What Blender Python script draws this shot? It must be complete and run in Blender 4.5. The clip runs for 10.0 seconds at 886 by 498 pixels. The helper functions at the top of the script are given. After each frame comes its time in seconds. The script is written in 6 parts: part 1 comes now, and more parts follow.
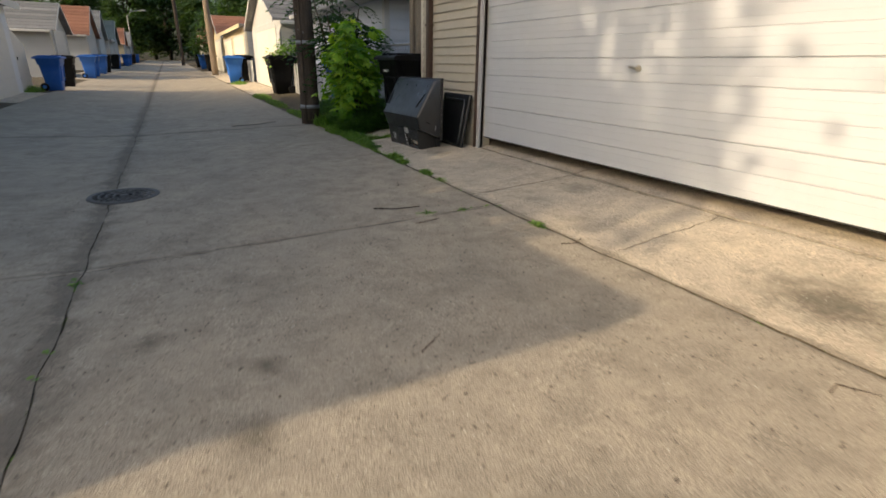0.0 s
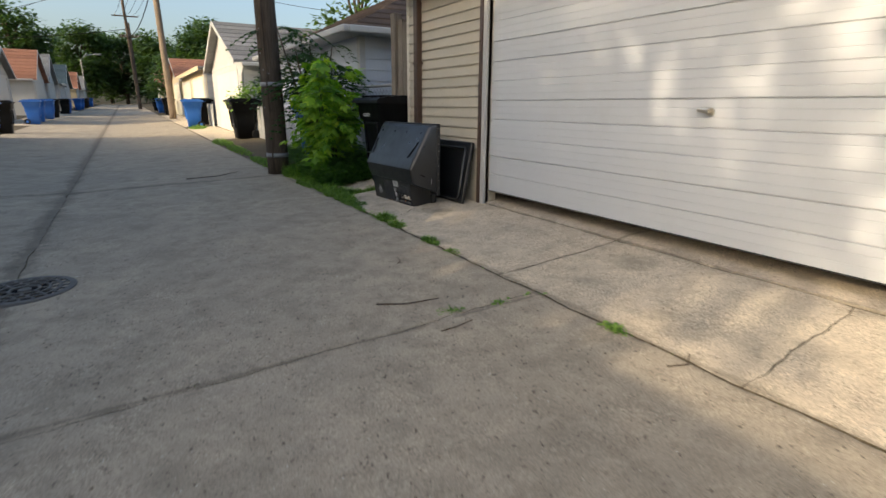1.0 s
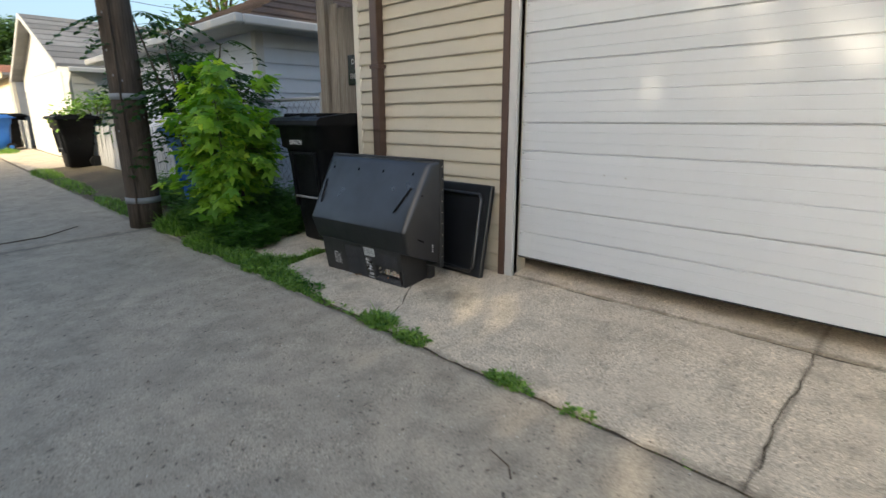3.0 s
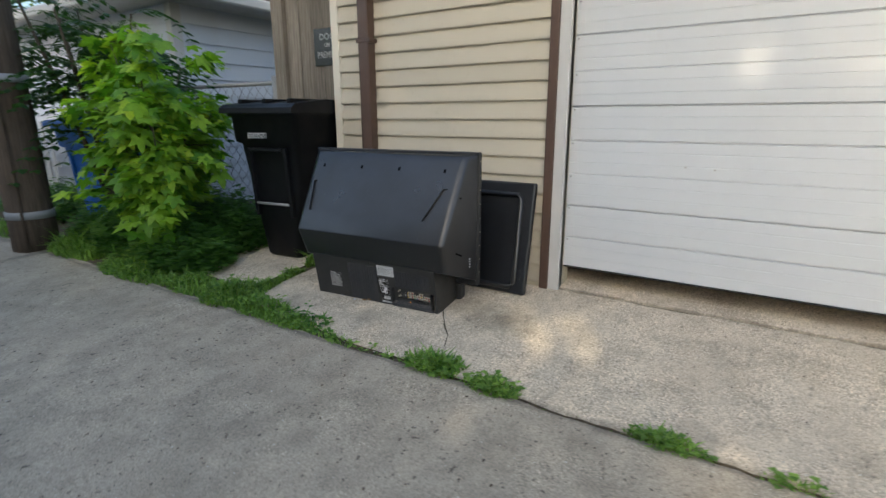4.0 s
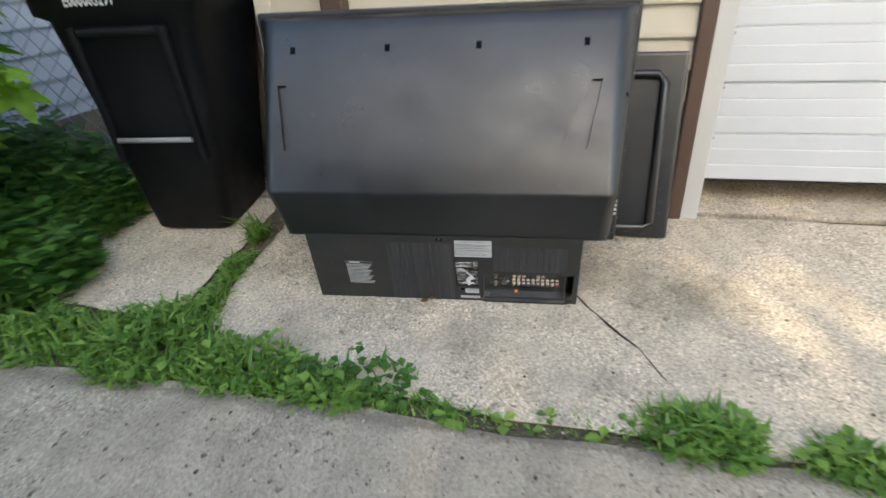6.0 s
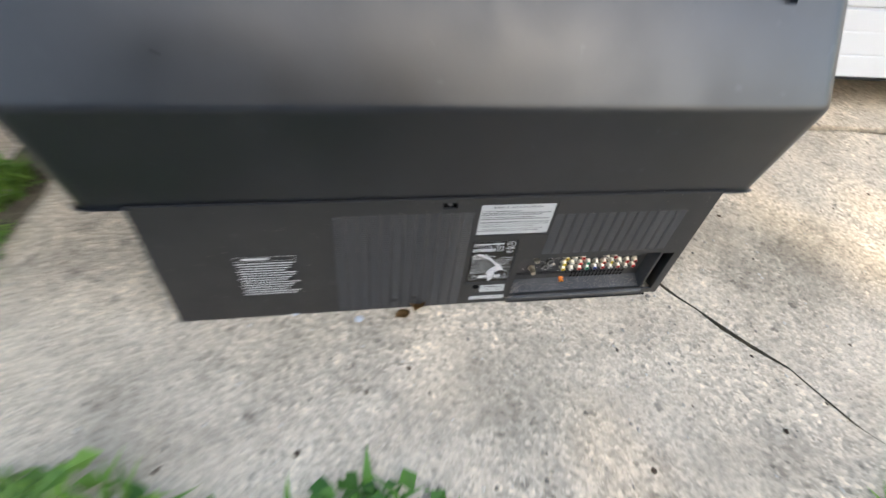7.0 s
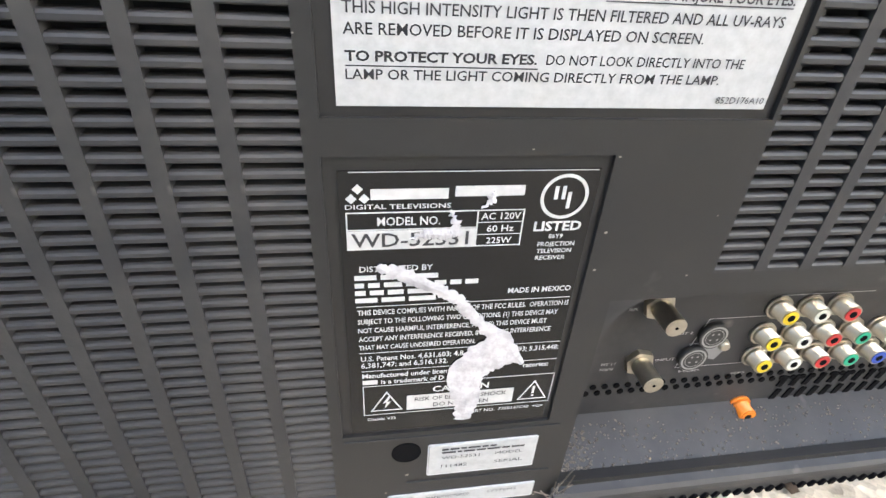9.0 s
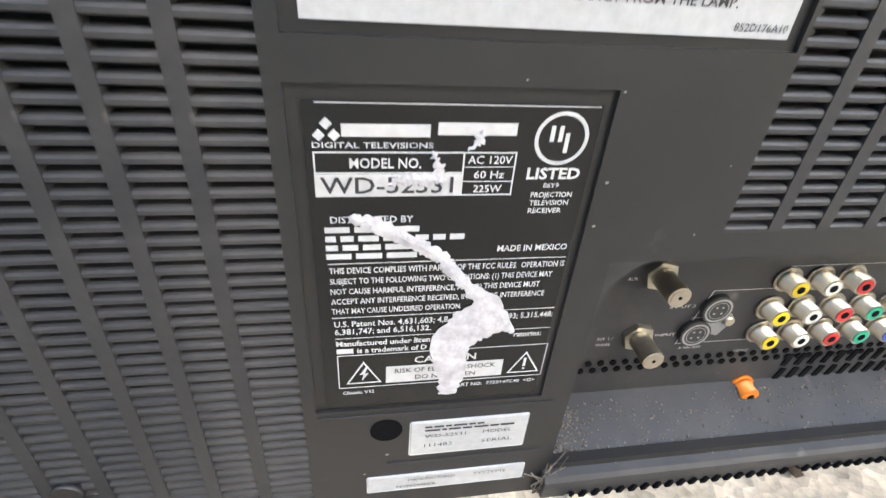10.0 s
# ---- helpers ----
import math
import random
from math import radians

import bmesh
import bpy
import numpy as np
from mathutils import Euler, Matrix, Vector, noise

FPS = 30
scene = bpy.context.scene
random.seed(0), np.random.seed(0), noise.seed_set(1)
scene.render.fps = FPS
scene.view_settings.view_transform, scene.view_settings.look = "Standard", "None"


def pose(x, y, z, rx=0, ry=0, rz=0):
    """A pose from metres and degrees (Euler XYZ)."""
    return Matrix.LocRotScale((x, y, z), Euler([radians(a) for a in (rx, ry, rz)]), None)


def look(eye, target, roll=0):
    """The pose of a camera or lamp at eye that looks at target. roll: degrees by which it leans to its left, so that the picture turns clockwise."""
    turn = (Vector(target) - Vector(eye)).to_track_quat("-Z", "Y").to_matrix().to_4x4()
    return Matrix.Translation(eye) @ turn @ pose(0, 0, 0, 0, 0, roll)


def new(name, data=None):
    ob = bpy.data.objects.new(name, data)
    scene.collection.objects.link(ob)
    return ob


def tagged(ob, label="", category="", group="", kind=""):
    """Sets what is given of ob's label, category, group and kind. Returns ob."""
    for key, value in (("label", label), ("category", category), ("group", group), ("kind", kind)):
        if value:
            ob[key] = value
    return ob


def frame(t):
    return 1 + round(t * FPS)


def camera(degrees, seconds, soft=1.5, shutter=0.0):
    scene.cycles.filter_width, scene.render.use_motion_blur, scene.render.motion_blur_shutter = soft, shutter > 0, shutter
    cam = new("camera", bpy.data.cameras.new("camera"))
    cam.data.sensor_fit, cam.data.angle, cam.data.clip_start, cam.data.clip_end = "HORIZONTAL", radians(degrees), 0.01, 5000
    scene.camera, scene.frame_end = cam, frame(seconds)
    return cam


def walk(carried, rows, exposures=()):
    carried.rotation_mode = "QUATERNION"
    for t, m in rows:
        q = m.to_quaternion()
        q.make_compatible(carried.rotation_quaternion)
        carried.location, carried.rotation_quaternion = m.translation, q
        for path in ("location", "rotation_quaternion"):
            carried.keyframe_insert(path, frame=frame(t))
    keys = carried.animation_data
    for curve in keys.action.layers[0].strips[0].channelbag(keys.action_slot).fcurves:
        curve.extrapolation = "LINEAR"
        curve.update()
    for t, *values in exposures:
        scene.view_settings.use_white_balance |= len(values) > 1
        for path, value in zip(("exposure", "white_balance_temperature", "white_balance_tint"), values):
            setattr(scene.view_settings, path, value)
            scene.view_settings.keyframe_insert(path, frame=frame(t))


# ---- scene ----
cam = camera(81.6, 10.0, shutter=0.4)
PATH = [
    (0, (0.153, -0.032, 1.16), (1.01, 1.644, 0.483), 0.9),
    (0.5, (0.281, 0.651, 1.149), (1.205, 2.321, 0.552), 0.8),
    (1, (0.38, 1.265, 1.186), (1.369, 2.918, 0.647), 0.3),
    (1.5, (0.471, 1.906, 1.203), (1.518, 3.526, 0.675), -0.2),
    (2, (0.587, 2.553, 1.298), (1.715, 4.108, 0.744), -1.4),
    (2.5, (0.694, 3.174, 1.309), (1.95, 4.634, 0.77), -0.9),
    (4, (0.73, 4.97, 1.186), (2.356, 6.022, 0.686), -0.2),
    (4.5, (0.782, 5.492, 1.173), (2.497, 6.329, 0.574), -1.3),
    (5, (1.007, 5.945, 1.142), (2.741, 6.643, 0.43), -2.8),
    (5.2, (1.117, 6.09, 1.151), (2.844, 6.747, 0.385), -3.0),
    (6.3, (1.826, 6.861, 1.045), (3.488, 7.126, -0.036), -0.5),
    (6.5, (1.986, 6.98, 1.02), (3.533, 7.206, -0.227), 1.4),
    (6.7, (2.149, 7.074, 0.94), (3.663, 7.221, -0.359), 2.1),
    (7, (2.418, 7.132, 0.751), (3.946, 6.906, -0.52), 5.5),
    (7.2, (2.577, 7.089, 0.586), (4.105, 6.734, -0.654), 6.8),
    (7.5, (2.795, 7.041, 0.363), (4.465, 6.781, -0.706), 2.4),
    (7.8, (2.919, 7.012, 0.25), (4.674, 6.735, -0.669), 0.8),
    (8, (2.955, 6.992, 0.235), (4.778, 6.817, -0.567), 0.6),
    (8.5, (2.952, 6.971, 0.249), (4.778, 6.803, -0.548), 1.7),
    (9, (2.944, 6.965, 0.249), (4.77, 6.787, -0.548), 1.9),
    (9.5, (2.944, 6.963, 0.246), (4.765, 6.774, -0.558), 2.5),
    (10, (2.955, 6.96, 0.231), (4.766, 6.758, -0.593), 2.7),
]
walk(cam, [(t, look(eye, target, roll)) for t, eye, target, roll in PATH],
     [(0, 0.6, 6600, 9), (1, 0.79, 6350, 8), (2.5, 1.09, 6100, 6), (4, 1.42, 6080, 5), (5, 1.74, 6120, 5), (6.5, 2.25, 6320, 5), (7.0, 2.38, 6150, 7), (7.5, 2.2, 5900, 8), (8.5, 3.02, 6400, 9), (10, 2.98, 6400, 9)])

# ---- light ----
SUN_H, SUN_EL = (0.987, 0.16), 22.0          # the way the sunlight travels, and the sun's height in degrees
world = bpy.data.worlds.new("sky")
scene.world = world
world.use_nodes = True
wn = world.node_tree
sky = wn.nodes.new("ShaderNodeTexSky")
sky.sky_type, sky.sun_disc = "NISHITA", False
sky.sun_elevation = radians(SUN_EL)
sky.sun_rotation = math.atan2(-SUN_H[0], -SUN_H[1])
sky.air_density, sky.dust_density, sky.ozone_density = 1.0, 4.0, 1.0
wn.nodes["Background"].inputs["Strength"].default_value = 0.15
wn.links.new(sky.outputs["Color"], wn.nodes["Background"].inputs["Color"])
sun_data = bpy.data.lights.new("sun", "SUN")
sun_data.energy, sun_data.angle, sun_data.color = 2.6, radians(0.6), (1.0, 0.80, 0.54)
sun = new("sun", sun_data)
sun.matrix_world = look((0, 0, 20), (SUN_H[0] * 10, SUN_H[1] * 10, 20 - 10 * math.tan(radians(SUN_EL))))


# ---- materials ----
def rgb(h):
    c = [int(h[i:i + 2], 16) / 255 for i in (0, 2, 4)]
    return tuple(((v + 0.055) / 1.055) ** 2.4 if v > 0.04 else v / 12.92 for v in c)


class Mat:
    """A node material that is built up step by step."""

    def __init__(self, name, rough=0.6, metal=0.0, spec=0.5):
        self.m = bpy.data.materials.new(name)
        self.m.use_nodes = True
        self.t = self.m.node_tree
        self.b = self.t.nodes["Principled BSDF"]
        self.b.inputs["Roughness"].default_value = rough
        self.b.inputs["Metallic"].default_value = metal
        self.b.inputs["Specular IOR Level"].default_value = spec
        self.co = self.t.nodes.new("ShaderNodeTexCoord").outputs["Object"]
        self.col = None

    def n(self, kind, **kw):
        node = self.t.nodes.new(kind)
        for k, v in kw.items():
            node.inputs[k.replace("_", " ")].default_value = v
        return node

    def link(self, a, b):
        self.t.links.new(a, b)

    def place(self):
        """World-size coordinates that do not move with the piece."""
        self.co = self.t.nodes.new("ShaderNodeNewGeometry").outputs["Position"]
        return self

    def stretch(self, x, y, z):
        mp = self.n("ShaderNodeMapping", Scale=(x, y, z))
        self.link(self.co, mp.inputs["Vector"])
        return mp.outputs["Vector"]

    def noise(self, scale, detail=6, rough=0.6, co=None):
        node = self.n("ShaderNodeTexNoise", Scale=scale, Detail=detail, Roughness=rough)
        self.link(co or self.co, node.inputs["Vector"])
        return node.outputs["Fac"]

    def ramp(self, fac, *stops):
        r = self.t.nodes.new("ShaderNodeValToRGB")
        els = r.color_ramp.elements
        while len(els) < len(stops):
            els.new(0.5)
        for e, (p, c) in zip(els, stops):
            e.position, e.color = p, (*(c if isinstance(c, tuple) else (c, c, c)), 1)
        self.link(fac, r.inputs["Fac"])
        return r.outputs["Color"]

    def mix(self, fac, a, b, blend="MIX"):
        node = self.t.nodes.new("ShaderNodeMix")
        node.data_type, node.blend_type = "RGBA", blend
        for sock, v in ((node.inputs[0], fac), (node.inputs[6], a), (node.inputs[7], b)):
            if isinstance(v, (int, float)):
                sock.default_value = v
            elif isinstance(v, tuple):
                sock.default_value = (*v, 1)
            else:
                self.link(v, sock)
        return node.outputs[2]

    def value(self, v):
        h = self.n("ShaderNodeRGB")
        h.outputs[0].default_value = (*v, 1)
        return h.outputs[0]

    def vary(self, col, amount, island=False):
        """Lighter and darker from piece to piece."""
        src = self.t.nodes.new("ShaderNodeNewGeometry").outputs["Random Per Island"] if island else self.t.nodes.new("ShaderNodeObjectInfo").outputs["Random"]
        return self.mix(1.0, col, self.ramp(src, (0, 1 - amount), (1, 1 + amount)), "MULTIPLY")

    def bump(self, fac, strength=0.3, distance=0.005, after=None):
        b = self.n("ShaderNodeBump", Strength=strength, Distance=distance)
        self.link(fac, b.inputs["Height"])
        if after:
            self.link(after, b.inputs["Normal"])
        self.nrm = b.outputs["Normal"]
        self.link(self.nrm, self.b.inputs["Normal"])
        return self.nrm

    def done(self, col, rough=None):
        self.link(col, self.b.inputs["Base Color"])
        if rough is not None:
            self.link(rough, self.b.inputs["Roughness"])
        return self.m


def concrete(name, base, warm, worn, dark, bare_lo, lines, blots=()):
    """Worn concrete: two tones, bare aggregate in patches, pits, and dirt washed along its joints (axis, place, half-width, strength)."""
    k = Mat(name, 0.9, spec=0.25).place()
    big = k.noise(0.7, 5)
    mid = k.noise(5.5, 8, 0.7)
    fine = k.noise(95, 4, 0.7)
    col = k.mix(k.ramp(big, (0.35, 0.0), (0.68, 1.0)), base, warm)
    col = k.mix(k.ramp(mid, (0.43, 0.0), (0.64, 0.85)), col, worn)
    col = k.mix(1.0, col, k.ramp(fine, (0.25, 0.58), (0.5, 1.03), (0.75, 1.35)), "MULTIPLY")
    # small stones that show through the worn surface
    v = k.n("ShaderNodeTexVoronoi", Scale=140.0)
    k.link(k.co, v.inputs["Vector"])
    col = k.mix(k.ramp(k.noise(1.9, 9, 0.75), (0.50, 0.0), (0.72, 0.55)), col, (0.17, 0.15, 0.12))
    stones = k.ramp(v.outputs["Color"], (0.0, 0.48), (0.3, 0.86), (0.6, 1.05), (0.85, 1.3), (1.0, 1.7))
    bare = k.ramp(k.noise(2.3, 8, 0.7), (bare_lo, 0.12), (bare_lo + 0.16, 1.0))
    col = k.mix(bare, col, k.mix(1.0, col, stones, "MULTIPLY"))
    spots = k.ramp(k.noise(17, 5, 0.65), (0.675, 0.0), (0.74, dark))
    col = k.mix(spots, col, (0.07, 0.055, 0.045))
    pits = k.ramp(k.noise(34, 3, 0.55), (0.64, 0.0), (0.70, dark))
    col = k.mix(pits, col, (0.05, 0.04, 0.035))
    sep = k.n("ShaderNodeSeparateXYZ")
    k.link(k.co, sep.inputs[0])

    def calc(op, a, b):
        m = k.t.nodes.new("ShaderNodeMath")
        m.operation = op
        for sock, x in zip(m.inputs, (a, b)):
            if isinstance(x, (int, float)):
                sock.default_value = x
            else:
                k.link(x, sock)
        return m.outputs[0]

    ragged = k.noise(4.5, 9, 0.8)
    for axis, at, half, strength in lines:
        d = calc("ABSOLUTE", calc("SUBTRACT", sep.outputs[axis], at), 0.0)
        edge = calc("MULTIPLY", calc("SUBTRACT", ragged, 0.36), 6.5 * half)
        band = k.ramp(calc("DIVIDE", d, calc("MAXIMUM", edge, 0.004)), (0.25, strength), (1.0, 0.0))
        col = k.mix(band, col, (0.085, 0.072, 0.055))
    for bx, by, size, strength in blots:
        dx, dy = calc("SUBTRACT", sep.outputs[0], bx), calc("SUBTRACT", sep.outputs[1], by)
        d = calc("SQRT", calc("ADD", calc("MULTIPLY", dx, dx), calc("MULTIPLY", calc("MULTIPLY", dy, dy), 0.6)), 0.0)
        d = calc("ADD", calc("DIVIDE", d, 2.0 * size), calc("MULTIPLY", k.noise(7.5, 8, 0.75), 0.95))
        col = k.mix(k.ramp(d, (0.55, strength), (0.95, 0.0)), col, (0.095, 0.085, 0.065))
    a = k.bump(fine, 0.25, 0.003)
    k.bump(v.outputs["Distance"], 0.5, 0.004, a)
    return k.done(col)


ALLEY = concrete("alley_concrete", (0.372, 0.322, 0.252), (0.455, 0.39, 0.295), (0.305, 0.263, 0.205), 0.75, 0.48,
                 (("X", -0.53, 0.15, 0.5), ("X", 2.56, 0.04, 0.45), ("Y", 3.65, 0.028, 0.45), ("Y", 10.5, 0.12, 0.5)),
                 ((0.35, 2.0, 0.10, 0.7), (-0.1, 2.45, 0.09, 0.6), (0.25, 1.55, 0.12, 0.6)))
APRON = concrete("apron_concrete", (0.56, 0.482, 0.375), (0.62, 0.527, 0.392), (0.445, 0.378, 0.288), 0.45, 0.38,
                 (("X", 2.575, 0.045, 0.45), ("Y", 4.12, 0.02, 0.45), ("Y", 7.93, 0.07, 0.7), ("X", 3.812, 0.02, 0.6)),
                 ((3.05, 1.2, 0.42, 0.75), (3.25, 6.2, 0.22, 0.6), (3.5, 3.7, 0.22, 0.45), (2.9, 6.9, 0.2, 0.35)))


def soil():
    k = Mat("soil", 0.95, spec=0.1).place()
    col = k.mix(k.ramp(k.noise(1.2, 6), (0.4, 0.0), (0.6, 1.0)), (0.11, 0.09, 0.066), (0.13, 0.11, 0.075))
    col = k.mix(1.0, col, k.ramp(k.noise(60, 4), (0.3, 0.6), (0.7, 1.4)), "MULTIPLY")
    k.bump(k.noise(40, 5), 0.8, 0.02)
    return k.done(col)


SOIL = soil()


def painted(name, col, rough=0.45, dirt=(0.3, 0.27, 0.22), amount=0.25, vary=0.03, grain=60, bump=0.06, spec=0.5, low=0.52):
    k = Mat(name, rough, spec=spec).place()
    c = k.vary(k.value(col), vary)
    stain = k.ramp(k.noise(2.2, 7, 0.68, k.stretch(1.0, 1.0, 0.45)), (low, 0.0), (0.82, amount))
    c = k.mix(stain, c, dirt)
    c = k.mix(k.ramp(k.noise(26, 4, 0.6), (0.62, 0.0), (0.8, amount)), c, dirt)
    r = k.ramp(k.noise(7, 5), (0.3, max(rough - 0.1, 0.05)), (0.7, min(rough + 0.15, 1.0)))
    k.bump(k.noise(grain, 3), bump, 0.004)
    return k.done(c, r)


DOOR_WHITE = painted("white_door_enamel", (0.49, 0.51, 0.54), 0.4, amount=0.12)
SIDING_CREAM = painted("cream_vinyl", (0.42, 0.38, 0.30), 0.5, (0.24, 0.21, 0.16), 0.25, 0.05)
TRIM_CREAM = painted("pale_corner_trim", (0.60, 0.56, 0.47), 0.5)
BROWN = painted("brown_aluminium", (0.072, 0.042, 0.03), 0.4, (0.12, 0.1, 0.08), 0.3)
WHITE = painted("white_paint", (0.45, 0.45, 0.44), 0.5, amount=0.25)
SIDING_WHITE = painted("white_siding_paint", (0.50, 0.53, 0.58), 0.5, amount=0.2)
SIDING_TAN = painted("tan_siding_paint", (0.50, 0.42, 0.27), 0.55)
SIDING_GREY = painted("grey_siding_paint", (0.30, 0.31, 0.32), 0.55)
DOOR_CREAM = painted("cream_door_paint", (0.66, 0.62, 0.50), 0.5)
GALV = painted("galvanised_steel", (0.24, 0.245, 0.25), 0.5, (0.2, 0.15, 0.1), 0.3)
IRON = painted("cast_iron", (0.085, 0.08, 0.075), 0.6, (0.06, 0.06, 0.03), 0.5)
RUBBER = painted("rubber", (0.014, 0.014, 0.014), 0.8, (0.05, 0.05, 0.045), 0.3, spec=0.2)
# Near-black that paints the shade inside holes, slots and recesses.
DARK = painted("hole_shade_black", (0.006, 0.006, 0.007), 0.9, (0.012, 0.012, 0.012), 0.2, spec=0.05)
SILL = painted("sill_concrete", (0.30, 0.28, 0.24), 0.9, (0.1, 0.09, 0.07), 0.6, grain=120, bump=0.4)


def plastic(name, col, rough, dust, amount, grain=900, spec=0.5):
    k = Mat(name, rough, spec=spec)
    c = k.mix(k.ramp(k.noise(3.5, 7, 0.7), (0.45, 0.0), (0.75, amount)), col, dust)
    c = k.mix(k.ramp(k.noise(45, 3, 0.5), (0.68, 0.0), (0.76, amount * 1.6)), c, dust)
    r = k.ramp(k.noise(6, 6), (0.3, rough - 0.08), (0.7, rough + 0.14))
    k.bump(k.noise(grain, 2), 0.12, 0.0006)
    return k.done(c, r)


TV_GREY = plastic("dusty_black_cabinet_plastic", (0.006, 0.0068, 0.0088), 0.34, (0.045, 0.048, 0.056), 0.2, spec=0.75)
TV_PANEL = plastic("black_panel_plastic", (0.019, 0.019, 0.0195), 0.42, (0.12, 0.115, 0.105), 0.14, 1800, spec=0.5)
# Dusty grey; its paler tone also puts reflected light into the vent slats.
TV_LIP = plastic("dusty_lit_grey_plastic", (0.027, 0.0275, 0.030), 0.5, (0.15, 0.14, 0.125), 0.6)
CART_BLACK = plastic("black_cart_plastic", (0.0045, 0.005, 0.0062), 0.5, (0.018, 0.019, 0.022), 0.2, 500, 0.22)
CART_BLUE = plastic("blue_cart_plastic", (0.018, 0.12, 0.46), 0.42, (0.10, 0.20, 0.45), 0.3, 500)
GLASS = plastic("screen_plastic", (0.008, 0.008, 0.009), 0.18, (0.02, 0.02, 0.02), 0.1)


def flat(name, col, rough=0.6, metal=0.0):
    k = Mat(name, rough, metal)
    c = k.mix(1.0, k.value(col), k.ramp(k.noise(300, 3), (0.3, 0.9), (0.7, 1.06)), "MULTIPLY")
    return k.done(c)


COPPER = flat("copper_end", (0.5, 0.28, 0.2), 0.4, 0.6)
PAPER = flat("sticker_white", (0.46, 0.47, 0.475), 0.5)
INK = flat("black_ink", (0.03, 0.03, 0.035), 0.5)
PRINT = flat("white_print", (0.55, 0.55, 0.55), 0.5)
PRINT_DIM = flat("grey_print", (0.32, 0.32, 0.31), 0.5)
LABEL_BLACK = flat("black_label_film", (0.008, 0.008, 0.009), 0.25)
NICKEL = flat("nickel_plate", (0.52, 0.48, 0.40), 0.38, 1.0)
RCA_COL = {"yellow": flat("yellow_insert", (0.75, 0.55, 0.02), 0.4), "white": flat("white_insert", (0.72, 0.72, 0.66), 0.4),
           "red": flat("red_insert", (0.55, 0.03, 0.03), 0.4), "green": flat("green_insert", (0.02, 0.38, 0.22), 0.4),
           "blue": flat("blue_insert", (0.03, 0.08, 0.42), 0.4), "orange": flat("orange_insert", (0.75, 0.22, 0.02), 0.4)}


def torn():
    k = Mat("torn_paper", 0.9, spec=0.2)
    c = k.ramp(k.noise(160, 6, 0.7), (0.3, (0.36, 0.35, 0.37)), (0.65, (0.62, 0.61, 0.63)))
    k.bump(k.noise(300, 5), 0.6, 0.001)
    return k.done(c)


TORN = torn()


def chips():
    k = Mat("stone_chips", 0.85, spec=0.3)
    src = k.t.nodes.new("ShaderNodeNewGeometry").outputs["Random Per Island"]
    c = k.ramp(src, (0.0, (0.10, 0.085, 0.07)), (0.5, (0.34, 0.30, 0.24)), (1.0, (0.62, 0.58, 0.50)))
    return k.done(k.mix(1.0, c, k.ramp(k.noise(400, 3), (0.3, 0.8), (0.7, 1.15)), "MULTIPLY"))


STONE = chips()


def shingles(name, a, b):
    k = Mat(name, 0.9, spec=0.2).place()
    c = k.mix(k.noise(3, 6), a, b)
    c = k.vary(c, 0.22)
    c = k.mix(1.0, c, k.ramp(k.noise(120, 3), (0.3, 0.6), (0.7, 1.4)), "MULTIPLY")
    k.bump(k.noise(150, 3), 0.5, 0.01)
    return k.done(c)


ROOF_GREY = shingles("grey_shingle", (0.16, 0.165, 0.17), (0.22, 0.22, 0.22))
ROOF_BROWN = shingles("brown_shingle", (0.075, 0.055, 0.045), (0.11, 0.08, 0.063))
ROOF_RED = shingles("red_brown_shingle", (0.24, 0.11, 0.07), (0.3, 0.15, 0.1))
ROOF_GREEN = shingles("green_grey_shingle", (0.10, 0.13, 0.12), (0.15, 0.17, 0.16))


def wood(name, dark, light, vary, along=(6, 6, 0.5)):
    k = Mat(name, 0.85, spec=0.2)
    g = k.noise(7, 9, 0.75, k.stretch(*along))
    c = k.ramp(g, (0.3, dark), (0.62, light))
    c = k.mix(k.ramp(k.noise(1.5, 4), (0.45, 0.0), (0.7, 0.5)), c, dark)
    c = k.vary(c, vary)
    k.bump(g, 0.8, 0.012)
    return k.done(c)


POLE_WOOD = wood("creosoted_pole_wood", (0.035, 0.026, 0.02), (0.125, 0.095, 0.07), 0.05, (9, 9, 0.35))
POLE_PALE = wood("pale_pole_wood", (0.13, 0.10, 0.075), (0.27, 0.21, 0.15), 0.05, (9, 9, 0.35))
OLD_BOARD = wood("weathered_board", (0.10, 0.085, 0.068), (0.27, 0.24, 0.2), 0.25, (10, 10, 0.4))
BARK = wood("bark", (0.04, 0.03, 0.022), (0.11, 0.09, 0.065), 0.1)
TWIG = wood("dry_twig", (0.05, 0.035, 0.025), (0.13, 0.09, 0.06), 0.3)


